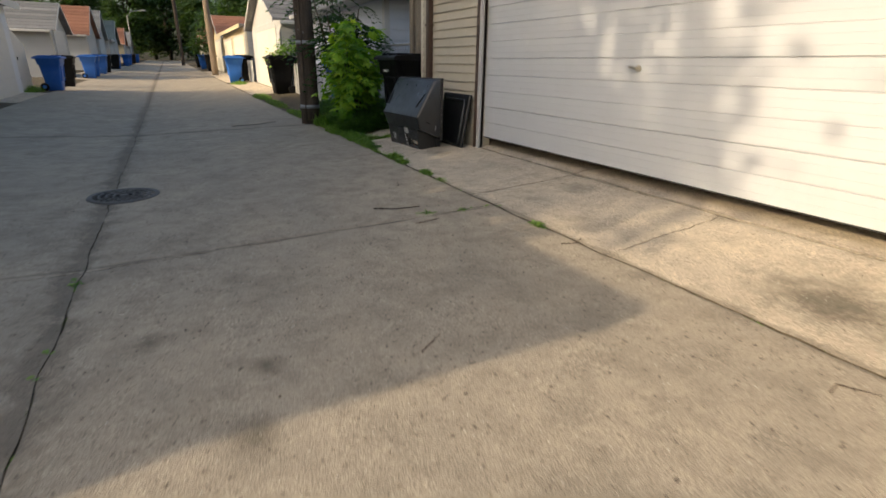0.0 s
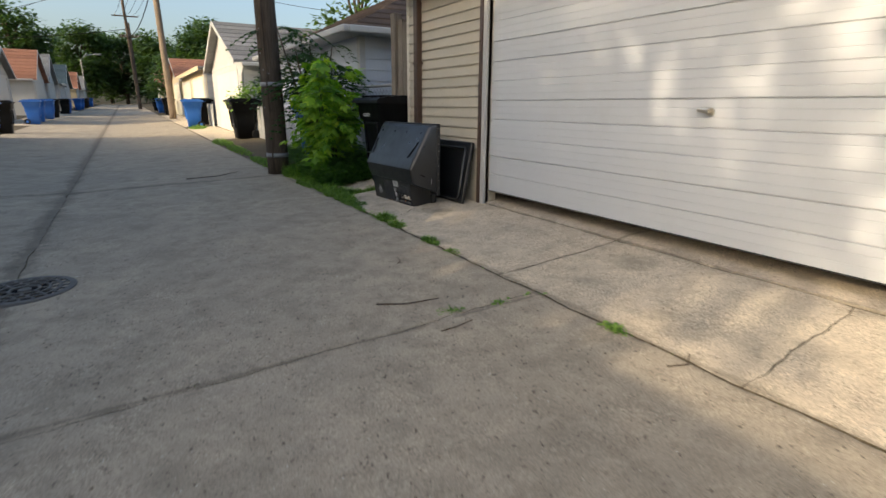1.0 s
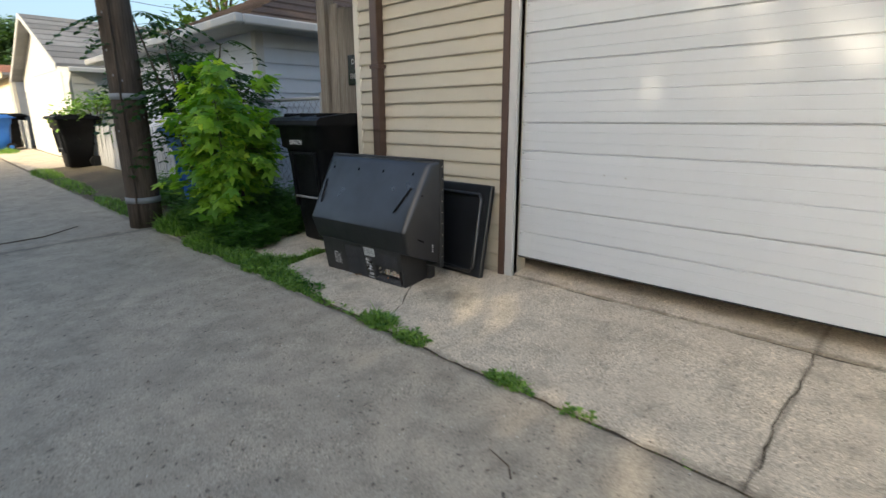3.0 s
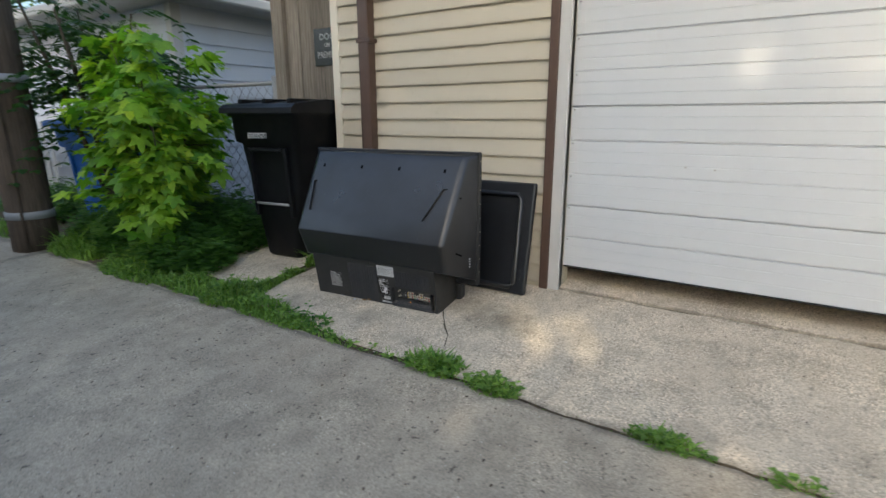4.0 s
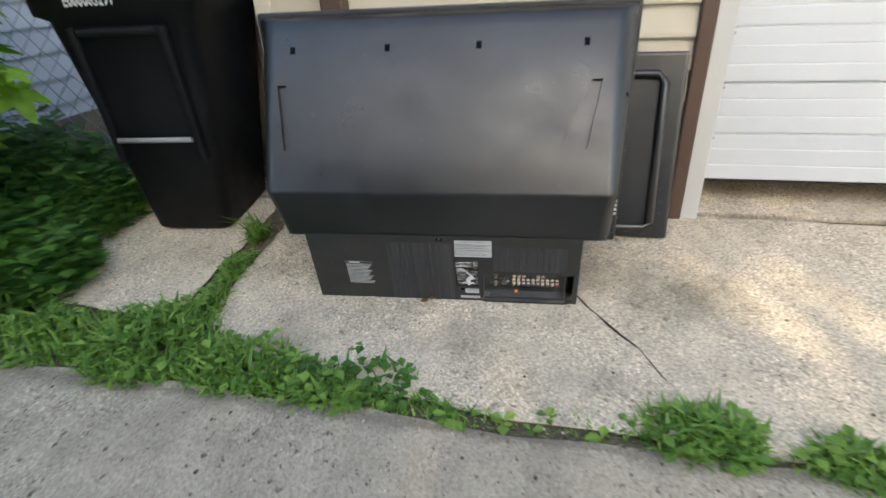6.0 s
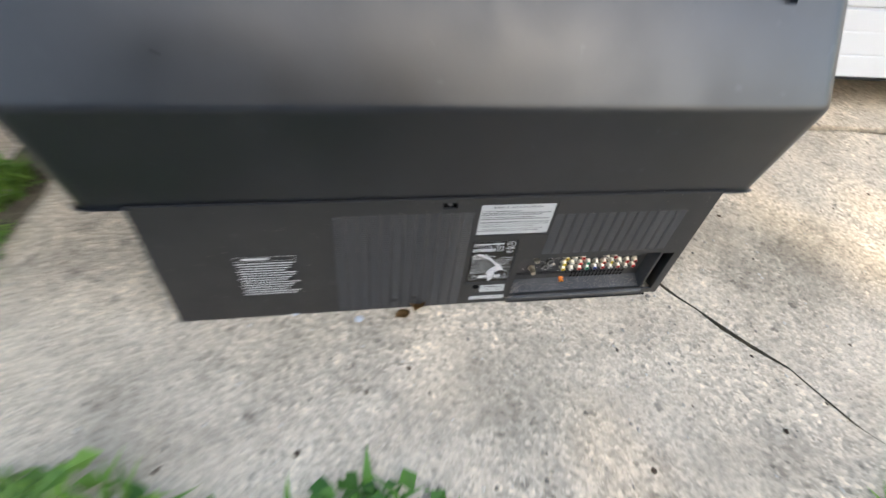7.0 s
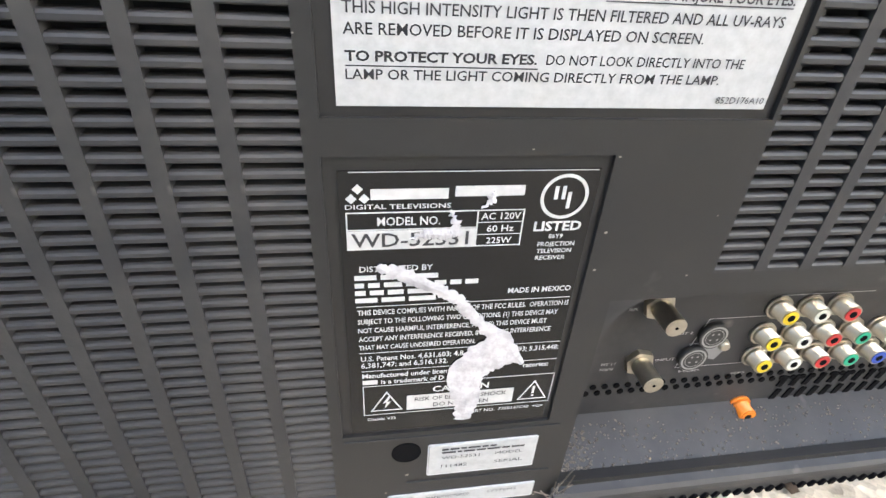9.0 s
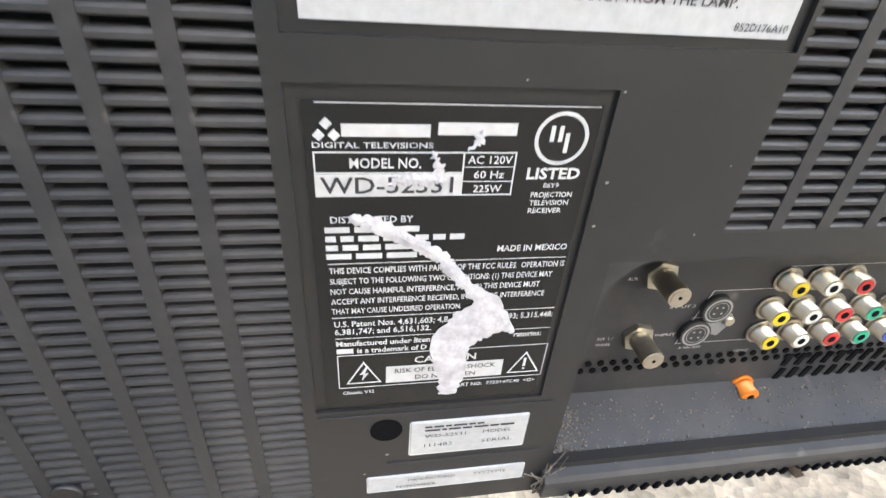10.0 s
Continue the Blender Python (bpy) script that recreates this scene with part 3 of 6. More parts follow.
def gable_garage(name, front, side, y0, y1, eave, peak, wall, roof, doorm, depth, label, door_at=None, both=True):
    """A garage whose gable faces the alley. front: x of its face; side: +1 east of the alley, -1 west."""
    root = thing(name, label, "garage", pose(0, 0, 0))
    base = rise((y0 + y1) / 2) + 0.02
    xb = front + side * depth
    bm = bmesh.new()
    add_box(bm, min(front, xb) + 0.05, max(front, xb) - 0.05, y0 + 0.05, y1 - 0.05, base - 0.1, eave - 0.02)
    part("core", bm, wall, root)
    ym = (y0 + y1) / 2
    # boards on the front and on the side that is passed
    if side > 0:
        lap_wall(root, front, front, y0, y1, base, eave, wall)
    else:
        lap_wall(root, front, front, y1, y0, base, eave, wall)
    side_boards(root, y0, min(front, xb), max(front, xb), base, eave, wall)
    # gable triangle
    gb = bmesh.new()
    prism(gb, [(y0, eave), (y1, eave), (ym, peak)], front, front + side * 0.12, "x")
    part("gable", gb, wall, root)
    # roof slopes with an overhang, in courses
    for s, ye in ((-1, y0), (1, y1)):
        run = abs(ym - ye) + 0.3
        pitch = (peak - eave) / abs(ym - ye)
        k = 9
        slope = thing("roof", "", "", pose(0, 0, 0))
        slope.parent = root
        for i in range(k):
            rb = bmesh.new()
            a0, a1 = i / k, (i + 1) / k
            ya, yb2 = ym + s * run * a0, ym + s * run * a1
            za, zb = peak + 0.05 - pitch * run * a0, peak + 0.05 - pitch * run * a1
            prism(rb, [(ya, za - 0.05), (yb2, zb - 0.05), (yb2, zb + 0.035), (ya, za + 0.012)], min(front, xb) - 0.3, max(front, xb) + 0.3, "x")
            part("shingle_course", rb, roof, slope)
        fb = bmesh.new()
        pr = [(ym, peak - 0.06), (ym + s * run, peak - 0.06 - pitch * run), (ym + s * run, peak + 0.06 - pitch * run), (ym, peak + 0.06)]
        prism(fb, pr, front - side * 0.3, front - side * 0.33, "x")
        part("rake_board", fb, WHITE, root, "white painted rake board")
    # the door
    d0, d1 = door_at or (y0 + 0.8, y1 - 0.8)
    fr = bmesh.new()
    xf = front - side * 0.03
    for a, b, z0, z1 in ((d0 - 0.12, d0, base, 2.2 + base), (d1, d1 + 0.12, base, 2.2 + base), (d0 - 0.12, d1 + 0.12, 2.2 + base, 2.32 + base)):
        add_box(fr, min(xf, front), max(xf, front) + 0.02, a, b, z0, z1)
    part("door_frame", fr, WHITE, root, "white door frame")
    dv = part("door", box(min(front, front - side * 0.02), max(front, front - side * 0.02), d0, d1, base, 2.2 + base), doorm, root, "overhead door")
    for i in range(4):
        part("door_panel", box(min(front - side * 0.02, front - side * 0.03), max(front - side * 0.02, front - side * 0.03), d0 + 0.01, d1 - 0.01, base + i * 0.55 + 0.02, base + i * 0.55 + 0.53, 0.004), doorm, dv)
    gt = bmesh.new()
    xa, xc = min(front, xb), max(front, xb)
    add_box(gt, xa - 0.1, xc + 0.1, y0 - 0.42, y0 - 0.30, eave - 0.24, eave - 0.12, 0.02)
    part("gutter", gt, WHITE, root, "white gutter")
    cdn = bmesh.new()
    add_tube(cdn, [(front - side * 0.05, y0 - 0.36, eave - 0.2), (front - side * 0.05, y0 - 0.1, eave - 0.5), (front - side * 0.05, y0 - 0.06, base + 0.1)], 0.035, 8)
    part("downspout", cdn, WHITE, root)
    return root


gable_garage("white_garage", 3.85, 1, 19.9, 26.9, 2.62, 4.1, WHITE, ROOF_GREY, DOOR_CREAM, 7, "white gabled garage with grey shingles and a cream overhead door", (20.9, 25.6))
gable_garage("brown_roof_garage", 3.85, 1, 42.5, 49.0, 2.95, 4.35, SIDING_TAN, ROOF_RED, DOOR_CREAM, 7, "tan garage with a red-brown shingle roof", (43.5, 48))
gable_garage("far_garage", 3.9, 1, 66, 73, 3.0, 4.7, SIDING_TAN, ROOF_RED, DOOR_CREAM, 7, "tan garage with a red-brown roof far up the alley")
gable_garage("grey_roof_garage", -4.85, -1, 33.4, 38.3, 2.6, 3.85, SIDING_GREY, ROOF_GREY, WHITE, 7, "pale grey gabled garage with grey shingles")
gable_garage("orange_roof_garage", -4.85, -1, 47.2, 53.6, 2.9, 4.85, WHITE, ROOF_RED, WHITE, 8, "white gabled garage with an orange-brown shingle roof")
gable_garage("slate_roof_garage", -4.85, -1, 55.0, 60.6, 3.0, 5.1, WHITE, ROOF_GREY, WHITE, 8, "white gabled garage with slate-grey shingles")
gable_garage("green_roof_garage", -4.9, -1, 70, 77, 3.0, 5.2, SIDING_GREY, ROOF_GREEN, WHITE, 8, "grey garage with a green-grey roof")
gable_garage("small_orange_garage", -4.9, -1, 86, 92, 3.2, 5.2, SIDING_TAN, ROOF_RED, WHITE, 8, "tan garage with an orange-brown roof in the distance")
gable_garage("last_garage", -4.9, -1, 100, 107, 3.3, 5.3, WHITE, ROOF_GREY, WHITE, 8, "white garage at the end of the alley")


def flat_garage(name, front, side, y0, y1, h, wall, doorm, doors, label, depth=6.5, south=None, roofm=None):
    """A low garage with a flat or slightly tipped roof and a wide fascia."""
    root = thing(name, label, "garage", pose(0, 0, 0))
    base = rise((y0 + y1) / 2) + 0.02
    xb = front + side * depth
    part("core", box(min(front, xb) + 0.05, max(front, xb) - 0.05, y0 + 0.05, y1 - 0.05, base - 0.1, h), south or wall, root)
    if side > 0:
        lap_wall(root, front, front, y0, y1, base, h, wall)
    else:
        lap_wall(root, front, front, y1, y0, base, h, wall)
    side_boards(root, y0, min(front, xb), max(front, xb), base, h, south or wall)
    part("roof", box(min(front, xb) - 0.35, max(front, xb) + 0.35, y0 - 0.3, y1 + 0.3, h, h + 0.08), roofm or ROOF_GREY, root)
    part("fascia", box(min(front - side * 0.37, front - side * 0.35), max(front - side * 0.37, front - side * 0.35), y0 - 0.3, y1 + 0.3, h - 0.1, h + 0.1), WHITE if wall is not SIDING_TAN else SIDING_TAN, root)
    for d0, d1 in doors:
        part("door_frame", box(min(front, front - side * 0.03), max(front, front - side * 0.03), d0 - 0.12, d1 + 0.12, base, base + 2.25), WHITE, root)
        dv = part("door", box(min(front - side * 0.03, front - side * 0.045), max(front - side * 0.03, front - side * 0.045), d0, d1, base, base + 2.12), doorm, root, "overhead door")
        for i in range(4):
            part("door_panel", box(min(front - side * 0.045, front - side * 0.055), max(front - side * 0.045, front - side * 0.055), d0 + 0.01, d1 - 0.01, base + i * 0.53 + 0.02, base + i * 0.53 + 0.51, 0.004), doorm, dv)
    cdn = bmesh.new()
    add_box(cdn, min(front, front - side * 0.1), max(front, front - side * 0.1), y0 + 0.05, y0 + 0.15, base + 0.1, h, 0.01)
    part("downspout", cdn, WHITE, root)
    return root


flat_garage("tan_garage", 3.85, 1, 28.9, 41.2, 2.8, SIDING_TAN, DOOR_CREAM, ((30, 34.5), (36, 40.5)), "low tan garage with two cream doors and a flat roof", south=SIDING_GREY)
flat_garage("low_white_garage", -4.1, -1, 9.6, 21.4, 2.66, SIDING_WHITE, WHITE, ((16.4, 20.6), (11, 15)), "low white-sided garage with a wide white door", depth=5.5)
flat_garage("shed_garage", -4.7, -1, 62, 68, 2.9, SIDING_GREY, WHITE, ((63, 67),), "low grey garage up the alley")
flat_garage("shade_garage", -4.4, -1, 0.9, 9.2, 2.45, SIDING_WHITE, WHITE, ((2.4, 7.2),), "low white garage across the alley", depth=5.5)

# the neighbour's white garage with its brown hip roof
nb = thing("hip_roof_garage", "pale blue-white sided garage with a brown hip roof and white gutters", "garage", pose(0, 0, 0))
NX, NY = 4.31, 10.9
part("core", box(NX + 0.05, 11.2, NY + 0.05, 17.6, -0.05, 2.44), SIDING_WHITE, nb)
first = None
for i in range(12):
    m = pose(0, NY, 0.03 + 0.2 * i)
    if first is None:
        bm = bmesh.new()
        prism(bm, [(0.06, 0.0), (-0.022, 0.0), (-0.022, 0.012), (-0.002, 0.2), (0.06, 0.2)], NX, 11.2, "x")
        first = part("board", bm, SIDING_WHITE, nb, at=m)
    else:
        same("board", first, nb, m)
lap_wall(nb, NX, NX, NY, 17.6, 0.03, 2.43, SIDING_WHITE)
part("corner_trim", box(NX - 0.03, NX + 0.09, NY - 0.03, NY + 0.09, 0.02, 2.44, 0.004), WHITE, nb)
ex0, ex1, ey0, ey1, ez = NX - 0.4, 11.6, NY - 0.4, 18.0, 2.48
cx, cy0, cy1, pz = (ex0 + ex1) / 2, ey0 + 3.0, ey1 - 3.0, 4.35
part("soffit", box(ex0, ex1, ey0, ey1, ez - 0.05, ez), WHITE, nb)
for quad in (((ex0, ey0), (ex0, ey1), (cx, cy1), (cx, cy0)), ((ex0, ey0), (ex1, ey0), (cx, cy0), (cx, cy0)), ((ex1, ey0), (ex1, ey1), (cx, cy1), (cx, cy0)), ((ex0, ey1), (ex1, ey1), (cx, cy1), (cx, cy1))):
    a, b, c, d = (Vector(q) for q in quad)
    slope = thing("roof", "", "", pose(0, 0, 0))
    slope.parent = nb
    K = 14
    for i in range(K):
        rb = bmesh.new()
        s0, s1 = i / K, (i + 1) / K
        z0, z1 = ez + (pz - ez) * s0, ez + (pz - ez) * s1
        p = [a.lerp(d, s0), b.lerp(c, s0), b.lerp(c, s1), a.lerp(d, s1)]
        zz = (z0 + 0.035, z0 + 0.035, z1 + 0.01, z1 + 0.01)
        top = [rb.verts.new((q.x, q.y, z)) for q, z in zip(p, zz)]
        lo2 = [rb.verts.new((q.x, q.y, z - 0.04)) for q, z in zip(p, zz)]
        rb.faces.new(top)
        for e in range(4):
            rb.faces.new((top[e], lo2[e], lo2[(e + 1) % 4], top[(e + 1) % 4]))
        bmesh.ops.remove_doubles(rb, verts=rb.verts, dist=0.0005)
        part("shingle_course", rb, ROOF_BROWN, slope)
gut = bmesh.new()
add_box(gut, ex0 - 0.12, ex0, ey0 - 0.12, ey1, ez - 0.06, ez + 0.06, 0.02)
add_box(gut, ex0, ex1, ey0 - 0.12, ey0, ez - 0.06, ez + 0.06, 0.02)
part("gutter", gut, WHITE, nb, "white gutter")

# ---- fences ----
bf = thing("board_fence", "tall fence of weathered grey vertical boards beside the garage", "fence", pose(0, 0, 0))
rnd = random.Random(3)
y = 7.98
while y < 8.72:
    w = 0.14
    h = 2.35 + rnd.uniform(-0.03, 0.05)
    bm = bmesh.new()
    add_box(bm, -0.012, 0.012, 0.003, w - 0.003, 0, h, 0.003)
    part("board", bm, OLD_BOARD, bf, at=pose(4.02 + rnd.uniform(-0.006, 0.006), y, 0.02, 0, rnd.uniform(-0.3, 0.3), 0))
    y += w
part("post", box(3.97, 4.09, 8.70, 8.84, 0, 2.5, 0.008, 2), OLD_BOARD, bf, "thick weathered post")
part("rail", box(4.035, 4.08, 7.98, 8.7, 1.85, 1.95, 0.004), OLD_BOARD, bf)
part("rail", box(4.035, 4.08, 7.98, 8.7, 0.5, 0.6, 0.004), OLD_BOARD, bf)


def text_mesh(s, u0, u1, v0, cap, bold=0.0):
    """Lettering as flat mesh data, cap high, fitted between u0 and u1 on the baseline v0."""
    cu = bpy.data.curves.new("text", "FONT")
    cu.body, cu.size, cu.offset = s, 1.0, bold
    cu.resolution_u = 2
    ob = new("text", cu)
    bpy.context.view_layer.update()
    me = bpy.data.meshes.new_from_object(ob.evaluated_get(bpy.context.evaluated_depsgraph_get()))
    bpy.data.objects.remove(ob)
    bpy.data.curves.remove(cu)
    n = len(me.vertices)
    co = np.empty(n * 3, dtype=np.float32)
    me.vertices.foreach_get("co", co)
    co = co.reshape(-1, 3)
    x0, x1 = co[:, 0].min(), co[:, 0].max()
    co[:, 0] = u0 + (co[:, 0] - x0) * (u1 - u0) / (x1 - x0)
    co[:, 1] = v0 + co[:, 1] * cap / 0.69
    polys = [tuple(p.vertices) for p in me.polygons]
    bpy.data.meshes.remove(me)
    return co, polys


class Print:
    """Flat print in a plane (u to the right, v up), gathered into one mesh."""

    def __init__(self):
        self.v, self.f = [], []

    def text(self, s, u0, u1, v0, cap, bold=0.0, lift=0.0):
        co, polys = text_mesh(s, u0, u1, v0, cap, bold)
        k = len(self.v)
        self.v += [(float(a), float(b), lift) for a, b, _ in co]
        self.f += [tuple(i + k for i in p) for p in polys]

    def poly(self, pts, lift=0.0):
        k = len(self.v)
        self.v += [(a, b, lift) for a, b in pts]
        self.f.append(tuple(range(k, k + len(pts))))

    def bar(self, u0, u1, v0, v1, lift=0.0):
        self.poly([(u0, v0), (u1, v0), (u1, v1), (u0, v1)], lift)

    def outline(self, u0, u1, v0, v1, w, lift=0.0):
        self.bar(u0, u1, v0, v0 + w, lift)
        self.bar(u0, u1, v1 - w, v1, lift)
        self.bar(u0, u0 + w, v0 + w, v1 - w, lift)
        self.bar(u1 - w, u1, v0 + w, v1 - w, lift)

    def ring(self, cu, cv, r0, r1, n=40, lift=0.0):
        for i in range(n):
            a, b = 2 * math.pi * i / n, 2 * math.pi * (i + 1) / n
            self.poly([(cu + r0 * math.cos(a), cv + r0 * math.sin(a)), (cu + r1 * math.cos(a), cv + r1 * math.sin(a)), (cu + r1 * math.cos(b), cv + r1 * math.sin(b)), (cu + r0 * math.cos(b), cv + r0 * math.sin(b))], lift)

    def words(self, u0, u1, v0, h, seed, lift=0.0):
        """A line of bars for words that cannot be read."""
        r = random.Random(seed)
        u = u0
        while u < u1 - h:
            w = min(h * r.uniform(1.5, 5.5), u1 - u)
            self.bar(u, u + w, v0, v0 + h, lift)
            u += w + h * 0.7

    def make(self, name, mat, parent, at=None, label=""):
        me = bpy.data.meshes.new(name)
        me.from_pydata(self.v, [], self.f)
        me.materials.append(mat)
        ob = new(name, me)
        ob.parent = parent
        if at is not None:
            ob.matrix_basis = at
        if label:
            ob["label"] = label
        return ob


FACE_ALLEY = Matrix(((0, 0, -1, 0), (-1, 0, 0, 0), (0, 1, 0, 0), (0, 0, 0, 1)))      # u along -y, v up, front to -x
sign = thing("warning_sign", "small black sign with pale lettering nailed to the board fence", "sign", Matrix.Translation((4.0, 8.36, 1.60)) @ FACE_ALLEY)
sp = bmesh.new()
add_box(sp, 0, 0.30, 0, 0.29, 0.0, 0.004, 0.0015)
part("plate", sp, LABEL_BLACK, sign)
for line, la, lb, lz, cap in (("DOG", 0.07, 0.23, 0.20, 0.05), ("ON", 0.12, 0.18, 0.145, 0.032), ("PREMISES", 0.04, 0.28, 0.06, 0.05)):
    pr = Print()
    pr.text(line, la, lb, lz, cap, 0.01, 0.0055)
    pr.make("lettering", PRINT_DIM, sign, label="pale worn lettering")

cl = thing("chain_link_fence", "galvanised chain-link fence behind the bushes", "fence", pose(0, 0, 0))
CX, CY0, CY1, CHH = 4.05, 8.85, 12.6, 1.49
for y in (8.95, 10.7, 12.5):
    part("post", tube([(CX, y, 0), (CX, y, CHH + 0.06)], 0.028, 10), GALV, cl)
part("top_rail", tube([(CX, CY0, CHH), (CX, CY1, CHH)], 0.02, 8), GALV, cl)
mesh_wire = bmesh.new()
dy = 0.062
nw = int((CY1 - CY0) / dy)
for i in range(nw):
    y = CY0 + i * dy
    rows = int((CHH - 0.05) / (dy))
    pts = []
    for j in range(rows + 1):
        pts.append((CX + (0.006 if j % 2 else -0.006), y + (dy / 2 if (j + i) % 2 else -dy / 2) * 1.02, 0.06 + j * dy))
    add_tube(mesh_wire, pts, 0.0027, 4, caps=False)
tagged(part("wire_mesh", mesh_wire, GALV, cl), kind="stuff")

# white picket bits beside the black cart up the alley
pk = thing("picket_fence", "short weathered white picket fence between the garages", "fence", pose(0, 0, 0))
pb = box(-0.01, 0.01, -0.035, 0.035, 0, 1.05, 0.004)
p0 = None
for i in range(18):
    m = pose(3.72, 27.05 + i * 0.1, rise(27) + 0.02, 0, random.Random(i).uniform(-2, 2), 0)
    p0 = part("picket", pb, WHITE, pk, at=m) if p0 is None else same("picket", p0, pk, m)
for i in range(50):
    same("picket", p0, pk, pose(3.95, 13.7 + i * 0.12, rise(17) + 0.02, 0, random.Random(i).uniform(-2, 2), 0))
part("rail", box(3.74, 3.77, 27, 28.8, 0.5, 0.58), WHITE, pk)
part("rail", box(3.97, 4.0, 13.6, 19.8, 0.5, 0.58), WHITE, pk)


# ---- utility poles and wires ----
def pole(name, x, y, h, r, mat, label, lean=(0, 0), arm=None):
    root = thing(name, label, "utility pole", pose(x, y, gz(x, y) - 0.05))
    pts, rad = [], []
    for i in range(25):
        t = i / 24
        pts.append((lean[0] * t * h + 0.006 * noise.noise(Vector((t * 9, x, 0))), lean[1] * t * h + 0.006 * noise.noise(Vector((t * 9, x, 4))), t * h))
        rad.append(r * (1 - 0.28 * t) * (1 + 0.02 * noise.noise(Vector((t * 30, y, 0)))))
    part("shaft", tube(pts, rad, 22), mat, root)
    if arm:
        for z, ln in arm:
            part("crossarm", box(-ln, ln, -0.06, 0.06, z - 0.06, z + 0.06, 0.01), mat, root, at=pose(lean[0] * z, lean[1] * z - r, 0))
            for k in (-0.9, -0.5, 0.5, 0.9):
                part("insulator", tube([(k * ln, -r, z + 0.06), (k * ln, -r, z + 0.22)], [0.05, 0.035], 8), GALV, root)
    return root


p1 = pole("utility_pole", 2.60, 10.75, 9.5, 0.185, POLE_WOOD, "dark weathered wooden utility pole with metal bands and a ground conduit", (-0.006, 0.0))
for z in (0.34, 1.53):
    part("band", tube([(0, 0, z), (0, 0, z + 0.07)], 0.19, 24), GALV, p1, "galvanised steel band")
part("conduit", tube([(-0.12, -0.16, 0), (-0.12, -0.16, 0.5), (-0.115, -0.155, 3.2), (-0.11, -0.15, 6)], 0.011, 8), POLE_WOOD, p1, "thin dark ground conduit")
st = random.Random(8)
for i in range(14):
    a = st.uniform(2.6, 5.2)
    z = st.uniform(1.0, 2.6)
    part("staple", box(-0.006, 0.006, -0.004, 0.004, -0.012, 0.012), GALV, p1, at=pose(0.187 * math.cos(a), 0.187 * math.sin(a), z, 0, 0, math.degrees(a) + 90))
P2 = (2.9, 39.0)
pole("utility_pole", *P2, 11.5, 0.2, POLE_PALE, "pale wooden utility pole leaning slightly along the alley", (-0.012, 0), ((10.6, 1.1),))
P3 = (1.9, 74.0)
pole("utility_pole", *P3, 12, 0.2, POLE_WOOD, "distant wooden utility pole with a crossarm", (-0.02, 0), ((10.2, 1.3), (8.0, 0.9)))
pole("utility_pole", 2.4, 96, 12, 0.2, POLE_WOOD, "distant wooden utility pole with a crossarm", (0, 0), ((10.2, 1.3),))


def wire(a, b, sag, r=0.012):
    pts = [Vector(a).lerp(Vector(b), i / 16) - Vector((0, 0, sag * 4 * (i / 16) * (1 - i / 16))) for i in range(17)]
    tagged(part("overhead_wire", tube(pts, r, 5), RUBBER), "thin black overhead wire strung between poles", "wire", "overhead wires")


for k in (-0.9, -0.3, 0.3, 0.9):
    wire((2.5 + k, 10.7, 8.9), (2.77 + k, 38.8, 10.9), 0.7)
    wire((2.77 + k, 38.8, 10.9), (1.7 + k, 74, 11.0), 0.8, 0.018)
wire((2.77, 39, 8.2), (1.7, 74, 8.7), 0.9, 0.035)
wire((2.77, 39, 9.4), (-14, 62, 6.5), 0.5)
wire((2.77, 39, 9.0), (-13, 52, 6.0), 0.6)
wire((2.77, 39, 9.2), (10, 27, 5.5), 0.4)
wire((1.7, 74, 9.4), (-22, 78, 7.5), 0.6, 0.03)
lamp = thing("street_lamp", "grey street lamp on a curved arm far up the alley", "street lamp", pose(-3.9, 88, rise(88)))
part("arm", tube([(0, 0, 0), (0, 0, 6.0), (0.5, 0, 6.6), (1.8, 0, 6.8)], 0.06, 8), GALV, lamp)
part("head", box(1.6, 2.4, -0.15, 0.15, 6.72, 6.9, 0.05, 2), GALV, lamp)


